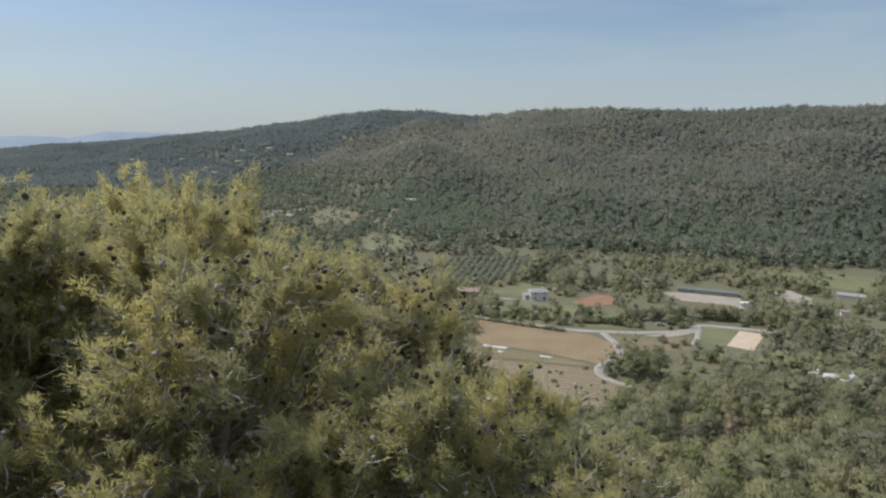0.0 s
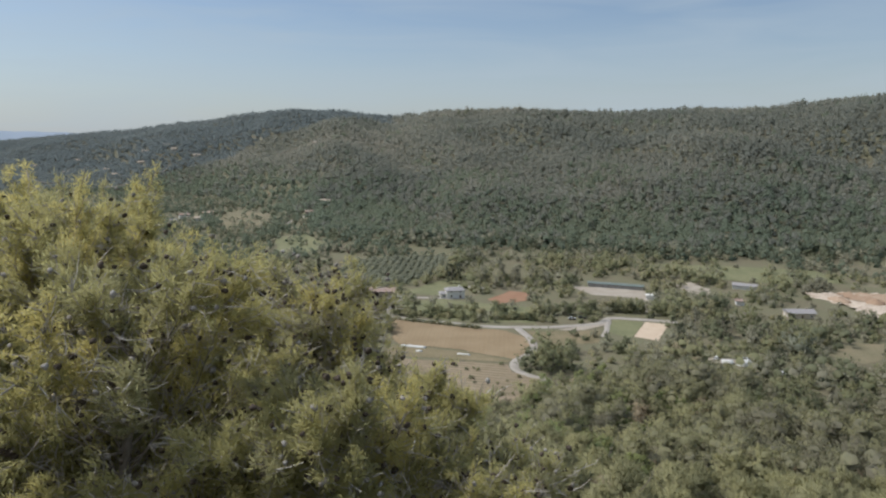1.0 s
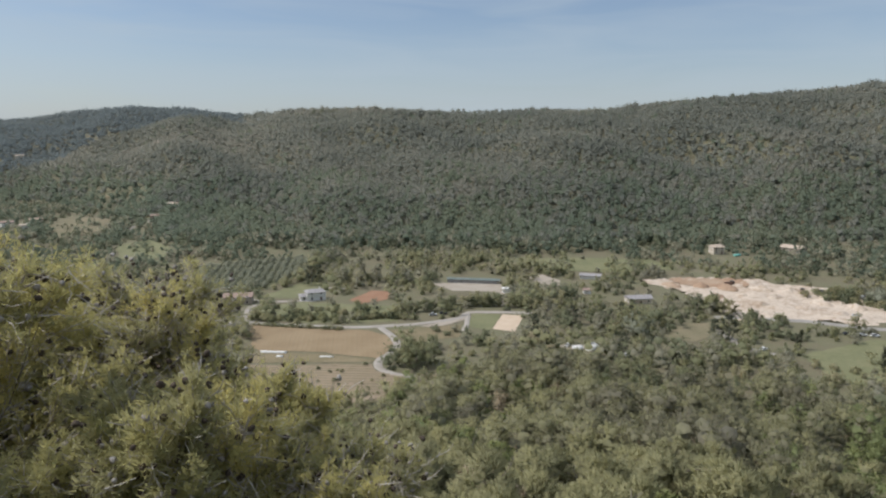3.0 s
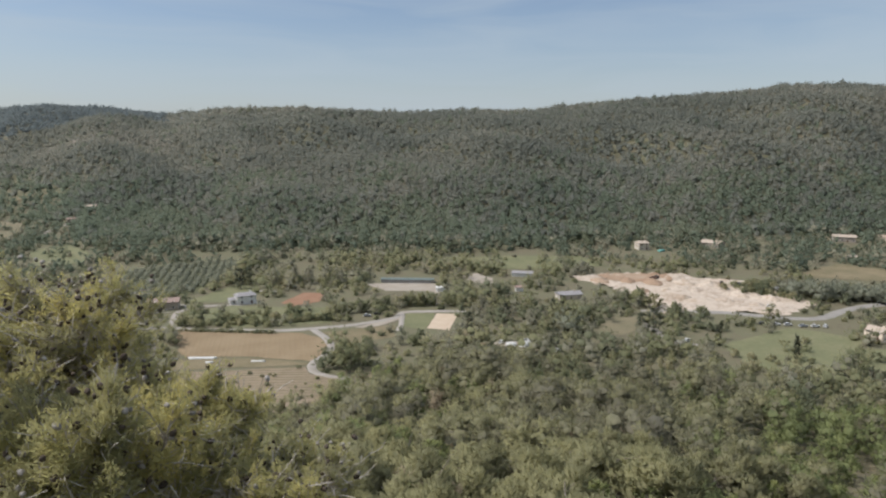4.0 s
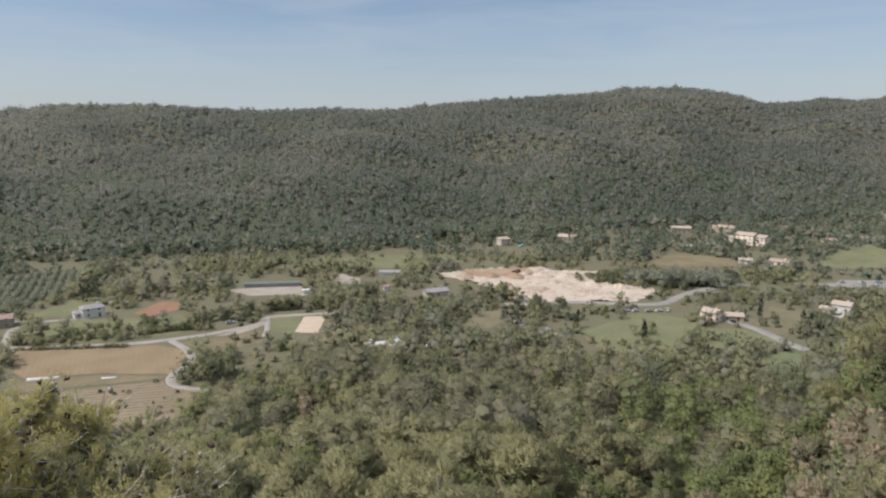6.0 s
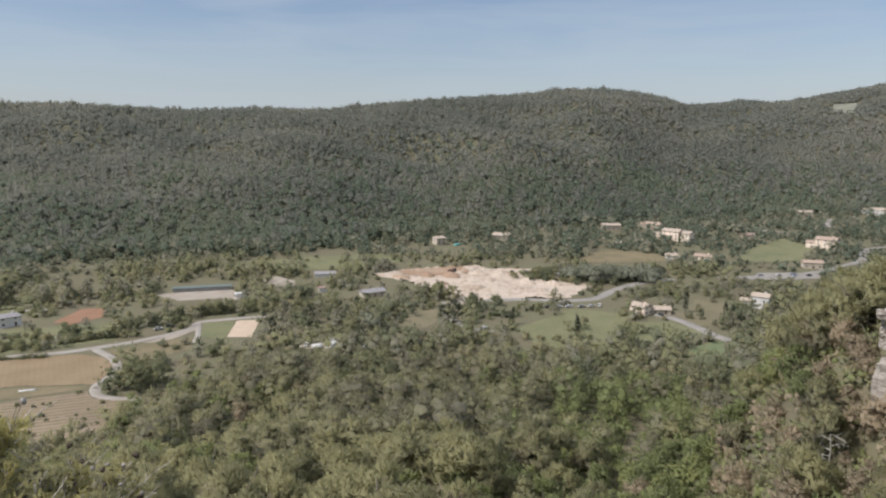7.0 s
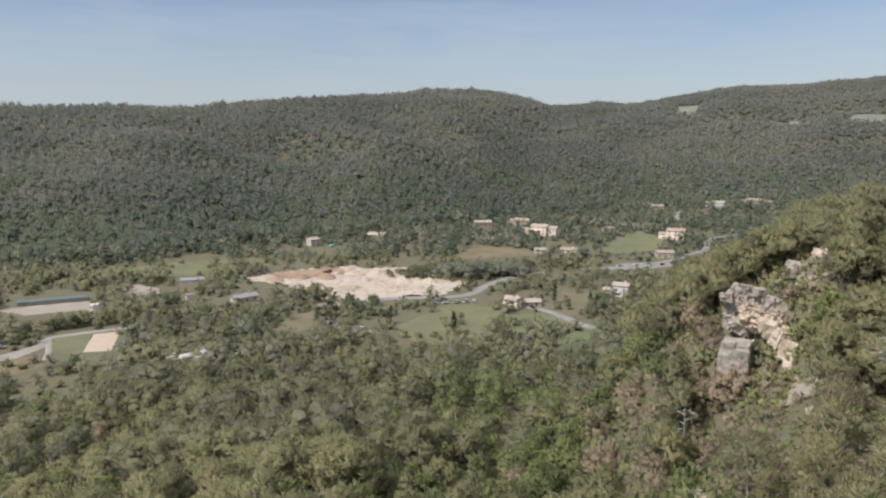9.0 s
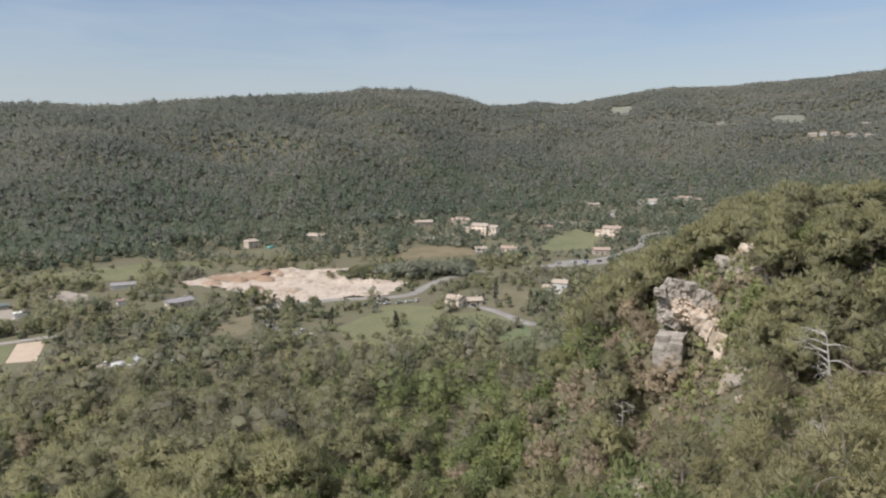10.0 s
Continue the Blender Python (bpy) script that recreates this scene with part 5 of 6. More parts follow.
    for k, (name, mat, low, label) in enumerate((("slope_pines", M_PINE, 0.35, "Aleppo pine woods on the slope below"), ("slope_oaks", M_BROAD, 0.15, "fresh green oaks among the pines"),
                                                 ("slope_scrub", M_SCRUB, 0.1, "brownish half-bare scrub in the woods"))):
        s = ~named & ((kind == k) | ((kind == 3) & (k == 0)))
        hh = h[s] * (1.0, 0.8, 0.6)[k]
        base = np.stack([x[s], y[s], land(x[s], y[s]) - 0.3], -1)
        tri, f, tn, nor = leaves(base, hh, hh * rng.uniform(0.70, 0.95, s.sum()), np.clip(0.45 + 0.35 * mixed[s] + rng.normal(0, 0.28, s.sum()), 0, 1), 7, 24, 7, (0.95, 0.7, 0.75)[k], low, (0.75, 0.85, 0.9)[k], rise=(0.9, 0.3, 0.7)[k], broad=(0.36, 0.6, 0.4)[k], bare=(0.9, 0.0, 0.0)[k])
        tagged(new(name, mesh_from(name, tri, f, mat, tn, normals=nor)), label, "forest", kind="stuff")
        runs = []
        for b, hv in zip(base[::2], hh[::2]):
            lean = rng.normal(0, 0.06, 2) * hv
            runs.append(([b, b + np.array([lean[0] * 0.4, lean[1] * 0.4, hv * 0.4]), b + np.array([lean[0], lean[1], hv * 0.85])], 0.15, 0.05))
        tagged(new("slope_trunks", tubes("slope_trunks", runs, M_BARK, 4)), "grey trunks of the slope woods", "forest", kind="stuff")


slope_woods()
for x, y, h in ((115.2, 31.0, 3.6), (113.8, 29.6, 3.2), (112.9, 28.0, 2.6), (116.4, 32.4, 4.2), (108.6, 28.8, 2.6), (107.7, 24.2, 4.8), (107.3, 26.2, 5.0), (107.6, 28.0, 4.4), (116.2, 19.6, 3.0)):
    plant("brown_shrub", x, y, h, "brownish half-bare shrub against the limestone crag", "shrubs at the crag", random.Random(int(x * 10)))

for x, y, h in ((81, 9.5, 5), (71, 8.5, 5), (69, 5.5, 4.5), (74, 0.5, 4.8), (73, -2.5, 5), (80, -1.5, 5), (82, -4, 5.5), (69, 12, 5.5), (88, -3.5, 6), (76, 9, 4.5), (66, 1, 4.6), (67, 16, 5.4)):
    plant("young_pine", x, y, h, "dense bright yellow-green young pine on the spur", "young pines on the spur", random.Random(int(x * 7 + y)))

for x, y, h in ((124.3, 33.2, 11.5), (127.1, 30.1, 11.0), (129.0, 26.4, 10.6), (126.8, 21.9, 9.0), (126.5, 17.5, 8.0), (131.5, 23.5, 10.0), (140.3, 10.4, 9.6), (138.5, 6.1, 9.2), (132.0, 14.0, 7.5), (128.5, 10.0, 6.6)):
    plant("pine_tree", x, y, h, "Aleppo pine with a flat shaded crown on the crag's rim", "pines on the rim", random.Random(int(x * 9 + y)))


def undergrowth():
    """Low bushes that cover the slope between the trees."""
    x, y = scatter(-38, 97, 14, 150, 2.9)
    x2, y2 = scatter(66, 95, 50, 150, 1.6)
    x3, y3 = scatter(-38, 66, 150, 262, 4.2)
    ok = keeps_view_clear(x3, y3, np.full(len(x3), 2.0))
    x, y = np.concatenate([x, x2, x3[ok]]), np.concatenate([y, y2, y3[ok]])
    thin = (np.hypot(x, y) > 60) & (np.degrees(np.arctan2(x, y)) < 66) & (rng.random(len(x)) < 0.6)
    x, y = x[~thin], y[~thin]
    keep = np.min([np.hypot(x - a, y - b) for a, b in ((109.5, 26), (117, 28), (115, 23.8), (112.5, 20.4), (94, 13), (85, 24), (95, 2), (76, 3.6))], axis=0) > 1.8
    keep &= np.min([np.hypot(x - a, y - b) for a, b in VIEW_GAPS[:2] + VIEW_GAPS[5:7]], axis=0) > 1.7
    x, y = x[keep], y[keep]
    h = rng.uniform(0.8, 2.6, len(x)) * np.where(np.min([np.hypot(x - a, y - b) for a, b in VIEW_GAPS], axis=0) < 3.2, 0.5, 1.0)
    base = np.stack([x, y, land(x, y) - 0.2], -1)
    tone = rng.random(len(x))
    close = np.hypot(x, y) < 100
    for name, mat, lo, hi, label in (("bushes", M_BROAD, 0, 0.4, "low green bushes under the pines"), ("heath", M_SCRUB, 0.4, 0.65, "brown dry scrub under the pines"), ("young_pines", M_PINE, 0.65, 1.1, "young pines and kermes oak scrub")):
        for ring, tufts, size in ((close, 9, 0.32), (~close, 3, 0.7)):
            k = (tone >= lo) & (tone < hi) & ring
            tri, f, tn, nor = leaves(base[k], h[k], h[k] * rng.uniform(1.1, 1.9, k.sum()), rng.uniform(0, 1, k.sum()), 3, tufts, 6, size, 0.0, broad=0.5)
            tagged(new(name, mesh_from(name, tri, f, mat, tn, normals=nor)), label, "undergrowth", kind="stuff")


undergrowth()


def valley_trees():
    rs = random.Random(11)
    for kind, x, y, h in (("dark_conifer", 148, 286, 12.5), ("grey_tree", 80, 433, 13), ("dark_conifer", 61, 440, 15), ("dark_conifer", 68, 450, 13), ("grey_tree", 96, 441, 12.5),
                          ("grey_tree", 105, 436, 12), ("grey_tree", 116, 434, 12.5), ("grey_tree", 123, 431, 11), ("oak_tree", 30, 367, 10.5), ("oak_tree", 38, 360, 7),
                          ("cypress_tree", 257, 190, 13), ("cypress_tree", 343, 181, 13), ("cypress_tree", 253, 228, 10), ("cypress_tree", 249, 226, 8), ("cypress_tree", 346, 160, 10),
                          ("oak_tree", 71, 266, 9), ("oak_tree", 77, 262, 11), ("oak_tree", 83, 258, 10), ("oak_tree", 79, 268, 9), ("oak_tree", 74, 262, 10), ("oak_tree", 81, 264, 10), ("oak_tree", 77, 256, 11), ("oak_tree", 86, 263, 9), ("olive_tree", 195, 269, 8.5), ("oak_tree", 302, 240, 10),
                          ("oak_tree", 258, 303, 9.5), ("dark_conifer", 232, 250, 14), ("dark_conifer", 174, 251, 10), ("oak_tree", 369, 206, 9), ("cypress_tree", -28, 478, 13),
                          ("oak_tree", 264, 300, 8), ("dark_conifer", 228, 255, 11), ("dark_conifer", 176, 300, 11), ("dark_conifer", 189, 291, 9), ("grey_tree", 182, 283, 10), ("dark_conifer", 206, 301, 10), ("oak_tree", 198, 312, 11), ("grey_tree", 171, 318, 11), ("dark_conifer", 219, 309, 9), ("oak_tree", 187, 331, 10), ("cypress_tree", 262, 160, 7), ("cypress_tree", 260, 157, 7), ("cypress_tree", 263, 156, 6)):
        plant(kind, x, y, h, rs=rs)
    for k in range(46):
        x, y = rs.uniform(40, 98), rs.uniform(342, 374)
        if inside([(38, 362), (60, 372), (98, 370), (97, 346), (52, 346)], np.array([x]), np.array([y]))[0]:
            plant("bush", x, y, rs.uniform(2.0, 5.0), "green bush in the long meadow", "bushes in the long meadow", rs)
    for k in range(30):
        t = k / 29
        plant("bush", 19 + 41 * t, 352.5 - 24 * t + rs.uniform(-0.4, 0.4), rs.uniform(1.0, 1.9), "low dark bush between lane and furrows", "low hedge beside the furrows", rs)
    for k in range(14):
        plant("bush", 358 + rs.uniform(-10, 16), 292 + rs.uniform(-16, 14), rs.uniform(2, 4.5), "dark bush at the edge of the earthworks", "bushes at the earthworks", rs)
    # hedge of round trees along the lane
    for k in range(34):
        t = k / 33 * 4
        hx = np.interp(t, range(5), (97, 116, 138, 154, 169)) + rs.uniform(-1.5, 1.5)
        hy = np.interp(t, range(5), (349, 352, 352, 350, 337)) + rs.uniform(-2, 2)
        plant("oak_tree", float(hx), float(hy), rs.uniform(5, 8), "round green tree of the hedge along the lane", "hedge trees", rs)
    for k in range(34):
        t = k / 33
        plant("bush", 22 + 74 * t + rs.uniform(-2, 2), 360 - 21 * t + rs.uniform(-1, 3), rs.uniform(1.6, 3.4), "low green bush beside the lane", "bushes beside the lane", rs)
    for k in range(26):
        t = k / 25
        plant("olive_tree", 366 + 36 * t + rs.uniform(-6, 6), 272 - 36 * t + rs.uniform(-6, 6), rs.uniform(6, 9), "greyish willow of the belt beside the earthworks", "willow belt", rs)
    for k in range(16):
        plant("bush", 352 + rs.uniform(-12, 14), 285 + rs.uniform(-22, 22), rs.uniform(2.5, 5.5), "dark bush at the edge of the earthworks", "bushes at the earthworks", rs)
    for x, y, h in ((355, 300, 4), (360, 293, 5), (367, 300, 4), (352, 309, 3.5), (365, 290, 5), (262, 268, 7), (268, 272, 6), (276, 262, 6), (268, 290, 7), (262, 296, 8), (270, 305, 7)):
        plant("bush", x, y, h, "dark bush at the edge of the earthworks", "bushes at the earthworks", rs)
    # olive grove in rows
    c, s = math.cos(radians(14)), math.sin(radians(14))
    for i in range(-17, 18):
        for j in range(-15, 16):
            x, y = 25 + (i * c + j * s) * 5.2 + rs.uniform(-0.7, 0.7), 478 + (-i * s + j * c) * 5.2 + rs.uniform(-0.7, 0.7)
            if inside(GROVE, np.array([x]), np.array([y]))[0]:
                plant("olive_tree", x, y, rs.uniform(2.6, 3.8), group="olive grove", rs=rs)
    # bushes in the tilled field
    for k in range(46):
        x, y = rs.uniform(5, 68), rs.uniform(222, 272)
        if inside(ROWED, np.array([x]), np.array([y]))[0]:
            plant("bush", x, y, rs.uniform(0.7, 1.4), "small dark bush in the tilled field", "bushes in the tilled field", rs)
    x, y = scatter(-36, 95, 240, 1500, 5.6)
    az, r = np.degrees(np.arctan2(x, y)), np.hypot(x, y)
    keep = (r < foot_of(az) + 10) & (rng.random(len(x)) < np.where(r > 800, 0.6, 1))
    x, y, az, r = x[keep], y[keep], az[keep], r[keep]
    patch = np.sin(x / 23 + 1.9 * np.sin(y / 37)) * np.sin(y / 17 + 1.2 * np.sin(x / 29))
    dens = 0.48 + 0.5 * patch
    dens = np.where((az > 24) & (az < 47) & (r < 405), 0.56 + 0.4 * patch, dens)
    dens = np.where((r > foot_of(az) - 45) & (az > -8), 0.85, dens)
    dens = np.where((az > 46) & (r > 400), 0.56 + 0.4 * patch, dens)
    dens = np.where((az > 15) & (r > 400), dens * (1.0 + 0.4 * np.sin(r / 9 + az / 4 + 2 * np.sin(az / 5))), dens)
    dens = np.where(az < -2, 0.6 + 0.4 * patch, dens)
    dens = np.where((az > 52) & (r < 330), 0.85, dens)
    for poly in SPARSE:
        dens = np.where(inside(poly, x, y), 0.16, dens)
    h = (1.8 + 8.2 * rng.random(len(x)) ** 1.4) * np.where(dens > 0.7, 1.2, 0.85)
    keep = (rng.random(len(x)) < dens) & keeps_view_clear(x, y, h * 0.85)
    keep &= ~inside(GROVE, x, y)
    x, y, h, az, r = x[keep], y[keep], h[keep], az[keep], r[keep]
    named = np.zeros(len(x), bool)
    named[np.argsort(r)[:220]] = True
    for i in np.where(named)[0]:
        plant("oak_tree" if rs.random() < 0.75 else "pine_tree" if rs.random() < 0.6 else "grey_tree", float(x[i]), float(y[i]), float(h[i]), group="trees of the valley floor", rs=rs)
    stand = np.sin(x / 19 + 1.4 * np.sin(y / 27)) * np.sin(y / 16 + 1.7 * np.sin(x / 23))
    pick = np.clip(0.5 + 0.42 * stand + rng.normal(0, 0.26, len(x)), 0, 1)
    for name, mat, lo, hi, label in (("valley_oaks", M_VALLEY, 0, 0.58, "green oaks and bushes of the valley"), ("valley_willows", M_GREYLEAF, 0.58, 0.84, "greyish trees coming into leaf"),
                                     ("valley_pines", M_VALLEYPINE, 0.84, 1.01, "dark pines of the valley")):
        for ring, lobes, tufts, size in ((r < 520, 4, 13, 1.15), (r >= 520, 3, 8, 1.7)):
            sel = ~named & (pick >= lo) & (pick < hi) & ring
            base = np.stack([x[sel], y[sel], land(x[sel], y[sel]) - 0.2], -1)
            w = h[sel] * rng.uniform(0.7, 1.4, sel.sum())
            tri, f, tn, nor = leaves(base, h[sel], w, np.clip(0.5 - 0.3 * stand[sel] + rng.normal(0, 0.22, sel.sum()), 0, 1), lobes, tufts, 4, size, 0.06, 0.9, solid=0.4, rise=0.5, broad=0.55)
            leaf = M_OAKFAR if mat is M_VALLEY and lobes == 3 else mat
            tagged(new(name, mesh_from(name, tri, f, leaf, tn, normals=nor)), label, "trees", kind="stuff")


valley_trees()


def eggs(name, places, radius, mat, rs):
    """Small ridged egg shapes, joined."""
    rings = ((0.0, -1.35), (0.75, -0.8), (1.0, 0.0), (0.62, 0.9), (0.0, 1.35))
    vs, fs = [], []
    for p in places:
        axis = Vector(rs.normal(0, 1, 3)).normalized().to_track_quat("Z", "Y").to_matrix()
        size, n0 = radius * rs.uniform(0.8, 1.35), len(vs)
        for k, (w, z) in enumerate(rings):
            for q in range(6):
                a = (q + 0.5 * (k % 2)) * math.pi / 3
                ridge = 1.0 + 0.16 * (-1) ** q
                vs.append(Vector(p) + axis @ Vector((w * ridge * math.cos(a), w * ridge * math.sin(a), z)) * size)
        fs += [(n0 + k * 6 + q, n0 + k * 6 + (q + 1) % 6, n0 + k * 6 + 6 + (q + 1) % 6, n0 + k * 6 + 6 + q) for k in range(4) for q in range(6)]
    return mesh_from(name, np.array(vs), np.array(fs), mat, flat=True)


def near_pine(az, r, top, width, seed, leafy, label):
    """A pine close by: trunk, limbs, twigs, needle tufts and cones."""
    rs = np.random.default_rng(seed)
    x, y = r * math.sin(radians(az)), r * math.cos(radians(az))
    z = float(land(x, y))
    h = top - z
    ob = thing("aleppo_pine", x, y, z, 0, label, "tree", "pines close by")
    main = branching(rs, (0, 0, -0.3), (*rs.normal(0, 0.05, 2), 1), h * 0.89 + 0.3, 0.14, 0, wander=0.05)
    part("trunk", tubes("trunk", main, M_BARK, 9), ob)
    trunk = np.array(main[0][0])
    twigs, tuft_p, tuft_d, tuft_t, cones, extra = [], [], [], [], [], []
    for k in range(58):
        f = 0.20 + 0.80 * ((k + rs.uniform(0, 1)) / 58) ** 0.7
        start = np.array([np.interp(f * (len(trunk) - 1), range(len(trunk)), trunk[:, c]) for c in range(3)])
        a = k * 2.4 + rs.uniform(-0.5, 0.5)
        reach = width / 2 * (0.36 + 0.64 * np.sqrt(max(0.03, 1 - (max(0, f - 0.5) / 0.51) ** 2))) * rs.uniform(0.75, 1.1)
        way = np.array([math.cos(a), math.sin(a), 0.35 + 0.9 * max(0, f - 0.55)])
        limb = branching(rs, start, way / np.linalg.norm(way), reach * 1.12, 0.045 * (1.25 - f), 0, -0.05)
        part("limb", tubes("limb", limb, M_BARK, 6), ob)
        lp = np.array(limb[0][0])
        fresh = rs.normal(0, 0.30)
        for q in range(22):
            u = rs.uniform(0.2, 1.0)
            s0 = np.array([np.interp(u * 7, range(8), lp[:, c]) for c in range(3)])
            d = lp[-1] - lp[0]
            d = d / np.linalg.norm(d) + rs.normal(0, 0.65, 3) + np.array([0, 0, 0.35])
            d /= np.linalg.norm(d)
            tl = rs.uniform(0.3, 0.75)
            tw = branching(rs, s0, d, tl, 0.013, 0, -0.06)
            twigs += tw
            tp = np.array(tw[0][0])
            for m in range(2 if f > 0.45 else 4):
                bare = d + rs.normal(0, 0.8, 3)
                p0 = tp[int(rs.integers(1, 7))]
                p1 = p0 + bare / np.linalg.norm(bare) * rs.uniform(0.15, 0.45)
                twigs.append(([p0, (p0 + p1) / 2 + rs.normal(0, 0.02, 3), p1], 0.010, 0.004))
            for m in range(17):
                if rs.random() > min(1.0, max(0.05, (f - 0.38) / 0.3)) * min(1.0, 0.15 + u) * leafy:
                    continue
                w = rs.uniform(0.25, 1.0)
                pos = np.array([np.interp(w * 7, range(8), tp[:, c]) for c in range(3)])
                td = d + rs.normal(0, 0.55, 3) + np.array([0, 0, 0.3])
                td /= np.linalg.norm(td)
                sp = pos + td * rs.uniform(0.0, 0.16) + rs.normal(0, 0.04, 3)
                tuft_p.append(sp), tuft_d.append(td), tuft_t.append(fresh)
            if rs.random() < 0.15:
                cones.append((s0 + d * tl * rs.uniform(0.3, 0.9) + rs.normal(0, 0.04, 3), rs.uniform(0, 360), rs.uniform(50, 150)))
    for k in range(900):
        tw = np.array(twigs[int(rs.integers(len(twigs)))][0])
        if tw[-1][2] > h * 0.55:
            extra.append(tw[int(rs.integers(len(tw) // 2, len(tw)))] + rs.normal(0, 0.06, 3) + np.array([0, 0, 0.10]))
    for mat, share in ((M_CONE, extra[::3] + extra[1::3]), (M_CONEOLD, extra[2::3])):
        part("cone_cover", eggs("cone_cover", share, 0.033, mat, rs), ob, "clustered woody cones")["kind"] = "stuff"
    part("twig", tubes("twig", [(list(r[0][::2]) + [r[0][-1]] if len(r[0]) > 3 else r[0], r[1], r[2]) for r in twigs], M_TWIG, 3), ob, "grey bare twigs")["kind"] = "stuff"
    P, D = np.array(tuft_p), np.array(tuft_d)
    n, per = len(P), 9
    d = D[:, None] * 0.9 + rng.normal(0, 0.55, (n, per, 3))
    d /= np.linalg.norm(d, axis=-1, keepdims=True)
    side = np.cross(d, rng.normal(size=d.shape))
    side /= np.linalg.norm(side, axis=-1, keepdims=True)
    ln = rng.uniform(0.07, 0.13, (n, per, 1))
    c = P[:, None] - D[:, None] * 0.05 + rng.normal(0, 0.035, (n, per, 3))
    out = P - np.array([0, 0, h * 0.55])
    out /= np.linalg.norm(out, axis=1, keepdims=True)
    nor = 0.7 * out[:, None] + 0.25 * d + np.array([0, 0, 0.6])
    face = np.cross(side, d)
    side = side * np.where((face * nor).sum(-1, keepdims=True) < 0, -1, 1)
    tri = np.stack([c - side * 0.009, c + side * 0.009, c + d * ln], -2).reshape(-1, 3)
    nor = np.repeat((nor / np.linalg.norm(nor, axis=-1, keepdims=True)).reshape(-1, 3), 3, 0)
    tn = np.repeat(np.clip(0.45 + np.repeat(np.array(tuft_t) + 0.14 * rng.normal(size=n), per) + 0.06 * rng.normal(size=n * per), 0, 1), 3)
    part("needles", mesh_from("needles", tri, np.arange(len(tri)).reshape(-1, 3), M_NEEDLE, tn, normals=nor), ob, "yellow-green needle tufts")
    for pos, a, b in cones:
        cone = part("cone", CONE[int(a) % 2], ob)
        cone.matrix_basis = pose(*pos, b, 0, a) @ Matrix.Scale(0.85 + 0.45 * (a % 7) / 7, 4)
    return ob


def cone_mesh(name, mat):
    """A pine cone: rings of scales on a tapered egg."""
    bm = bmesh.new()
    for k in range(5):
        t = k / 4
        r = 0.034 * math.sin(math.pi * min(1, 0.18 + 0.80 * t)) + 0.004
        zc = 0.045 - 0.09 * t
        for q in range(6):
            a = (q + 0.5 * (k % 2)) * 2 * math.pi / 6
            p = [Vector((r * math.cos(a + o) * s, r * math.sin(a + o) * s, zc + up)) for o, s, up in ((-0.4, 0.75, 0.008), (0.4, 0.75, 0.008), (0.28, 1.15, -0.006), (-0.28, 1.15, -0.006))]
            bm.faces.new([bm.verts.new(v) for v in p])
    bmesh.ops.create_uvsphere(bm, u_segments=6, v_segments=4, radius=1, matrix=Matrix.Diagonal((0.027, 0.027, 0.045, 1)))
    return from_bm(name, bm, mat)


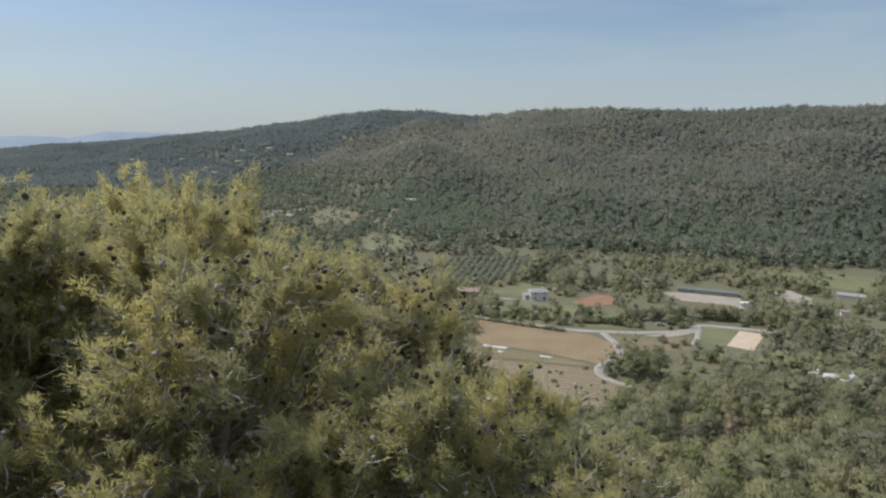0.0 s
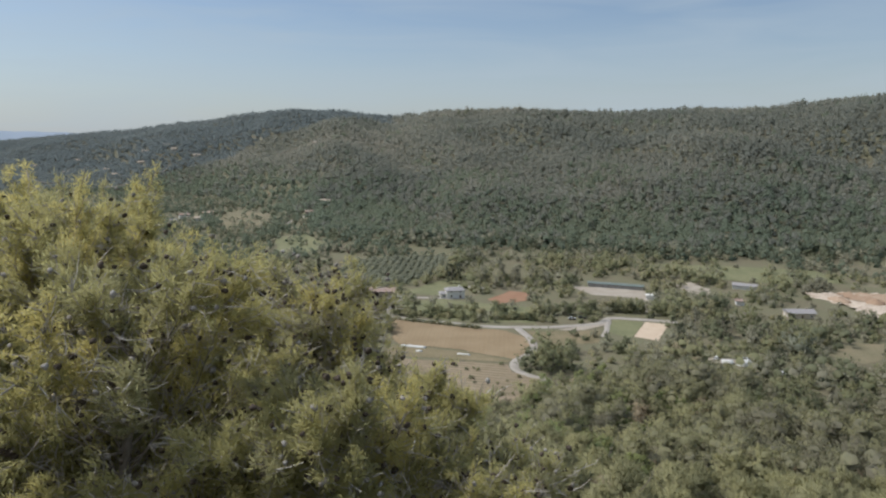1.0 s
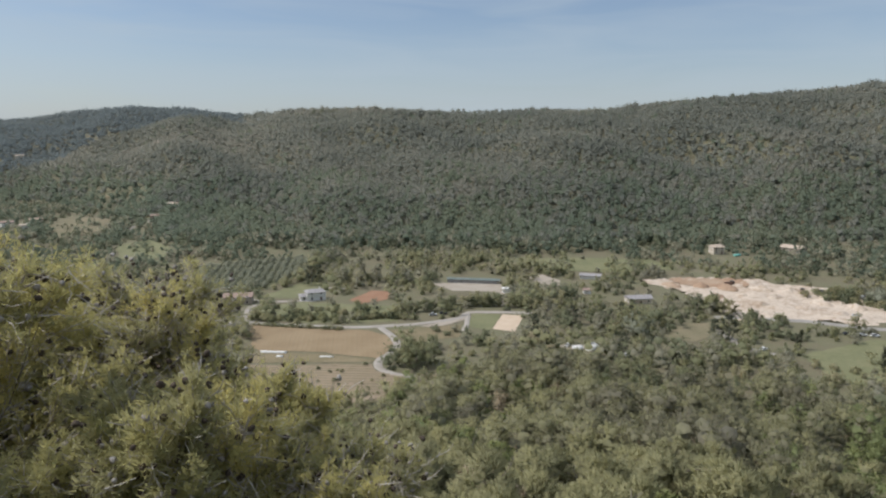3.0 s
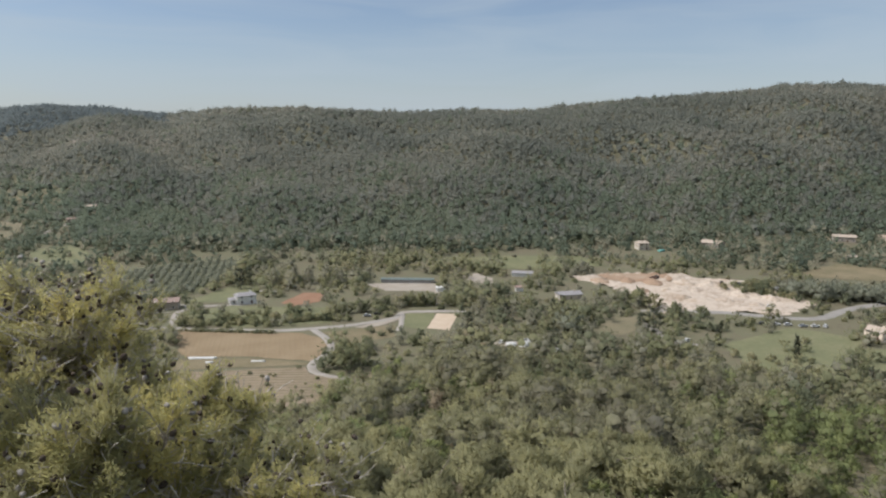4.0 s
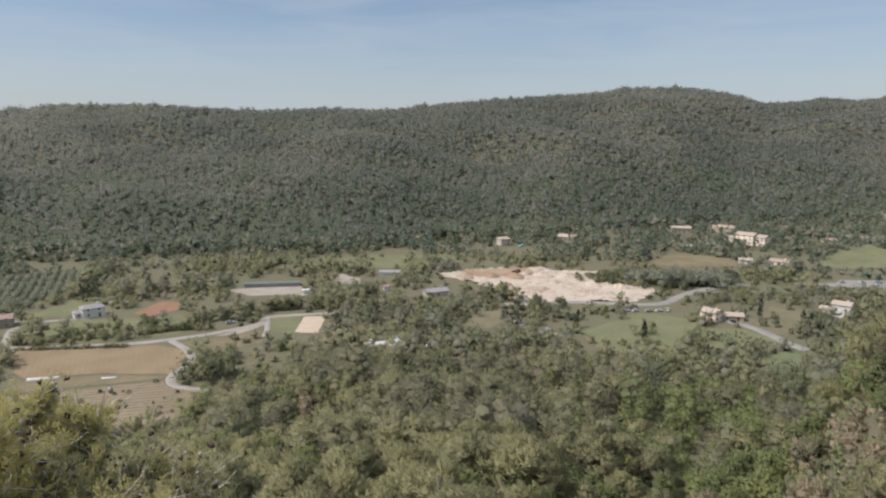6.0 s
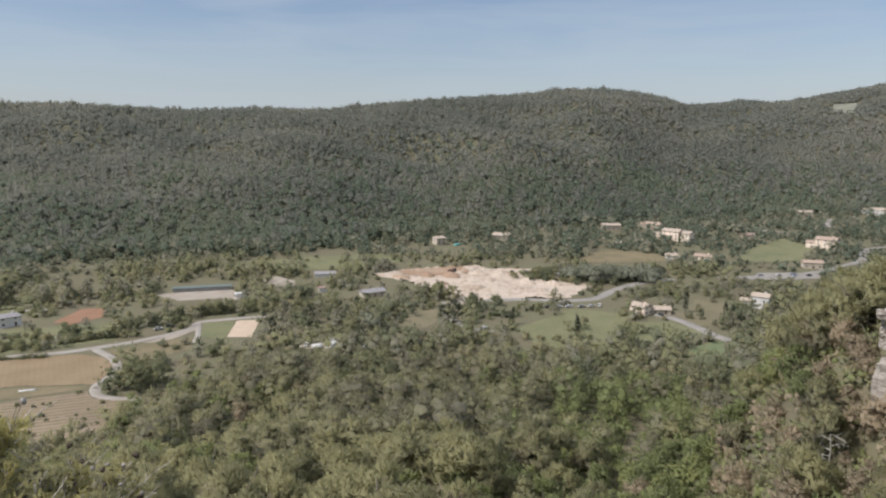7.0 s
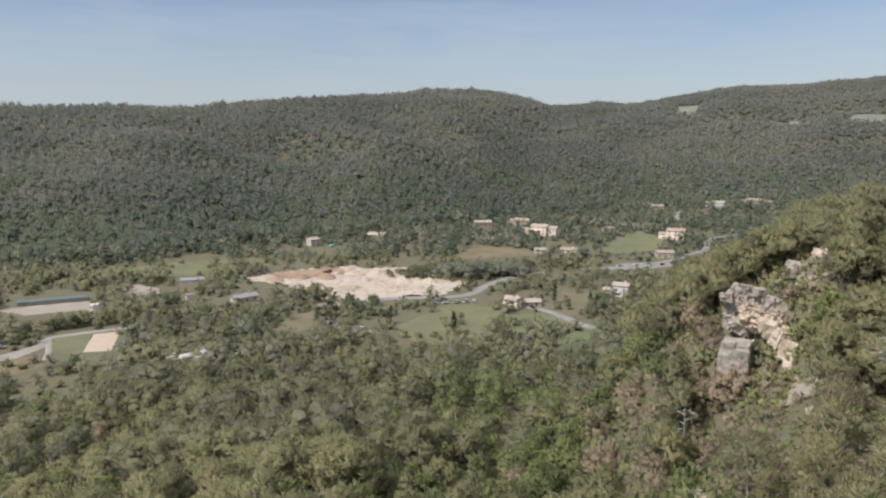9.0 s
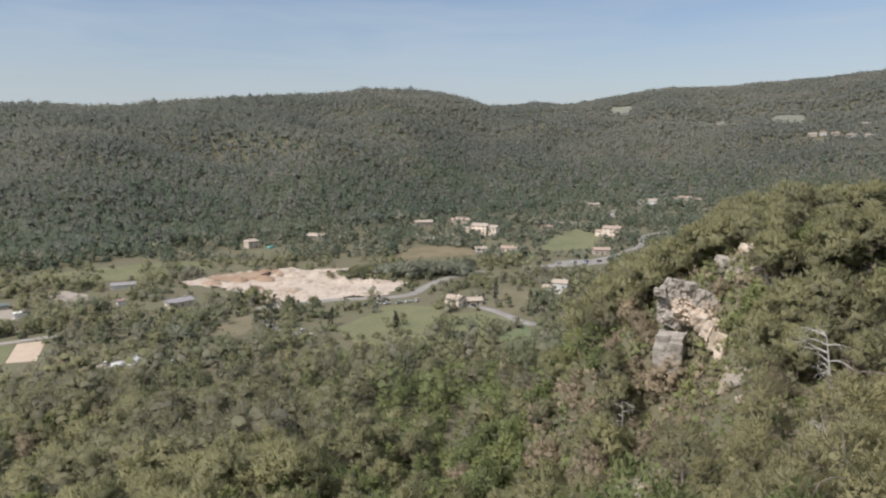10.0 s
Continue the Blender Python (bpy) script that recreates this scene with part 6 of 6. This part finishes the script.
CONE = [cone_mesh("cone", M_CONE), cone_mesh("cone", M_CONEOLD)]
pines, TALL = [], []
for az, r, el, width, seed, leafy, label in (
        (-38.5, 10.5, -2.6, 5.6, 21, 0.9, "tall yellow-green Aleppo pine at the drop's edge"),
        (-27.0, 13.0, -4.6, 6.2, 22, 0.9, "yellow-green Aleppo pine full of dark cones"),
        (-19.0, 12.0, -5.2, 5.4, 23, 0.9, "Aleppo pine with a rounded sunlit top and cones"),
        (-22.5, 9.6, -10.0, 5.0, 24, 0.8, "lower Aleppo pine with pale fresh tufts"),
        (-8.6, 12.0, -9.8, 4.0, 25, 0.55, "cone-laden Aleppo pine with grey bare twigs"),
        (-2.5, 11.5, -15.0, 3.0, 26, 0.55, "smaller Aleppo pine with many old cones"),
        (-4.0, 9.2, -18.0, 3.6, 27, 0.95, "bright yellow-green young Aleppo pine"),
        (4.5, 10.5, -20.5, 3.3, 28, 0.85, "dense green young Aleppo pine"),
        (12.0, 10.0, -25.0, 3.2, 29, 0.6, "low Aleppo pine with weathered cones")):
    pines.append(near_pine(az, r, 95 + r * math.tan(radians(el)), width, seed, leafy, label))
    TALL.append(95 + r * math.tan(radians(el)) - float(land(r * math.sin(radians(az)), r * math.cos(radians(az)))))
# pines of the second row
for k, az, r, el, turn in ((1, -31.5, 14.6, -4.2, 130), (2, -23.5, 13.4, -4.6, 220), (4, -12.0, 14.0, -9.6, 75), (5, -6, 14.5, -12.6, 160), (2, -36, 14.5, -3.6, 40)):
    x, y = r * math.sin(radians(az)), r * math.cos(radians(az))
    twin = tagged(copy_thing(pines[k], pose(x, y, float(land(x, y)), 0, 0, turn) @ Matrix.Scale((95 + r * math.tan(radians(el)) - float(land(x, y))) / TALL[k], 4)), "shaded Aleppo pine behind the front row")
    for o in [o for o in twin.children if o.name.startswith("cone")]:
        bpy.data.objects.remove(o)


def distant_hills():
    """Hazy blue hills beyond the valley's mouth."""
    for name, r0, r1, knots, mat, label in (
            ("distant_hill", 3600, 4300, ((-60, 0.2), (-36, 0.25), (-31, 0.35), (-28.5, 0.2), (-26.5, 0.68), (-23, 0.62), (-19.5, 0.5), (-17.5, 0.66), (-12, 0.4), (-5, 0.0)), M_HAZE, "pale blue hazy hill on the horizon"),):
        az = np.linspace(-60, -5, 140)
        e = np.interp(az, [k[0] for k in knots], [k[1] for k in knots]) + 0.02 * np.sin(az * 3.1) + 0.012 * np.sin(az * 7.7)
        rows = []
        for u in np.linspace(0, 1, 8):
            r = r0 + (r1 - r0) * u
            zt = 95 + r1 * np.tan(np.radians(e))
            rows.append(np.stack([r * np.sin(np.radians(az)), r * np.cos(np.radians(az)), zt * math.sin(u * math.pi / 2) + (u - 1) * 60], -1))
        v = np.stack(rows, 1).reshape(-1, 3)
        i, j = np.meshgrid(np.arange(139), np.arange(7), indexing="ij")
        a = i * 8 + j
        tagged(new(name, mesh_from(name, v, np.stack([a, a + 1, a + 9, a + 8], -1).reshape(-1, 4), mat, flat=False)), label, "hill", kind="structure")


distant_hills()
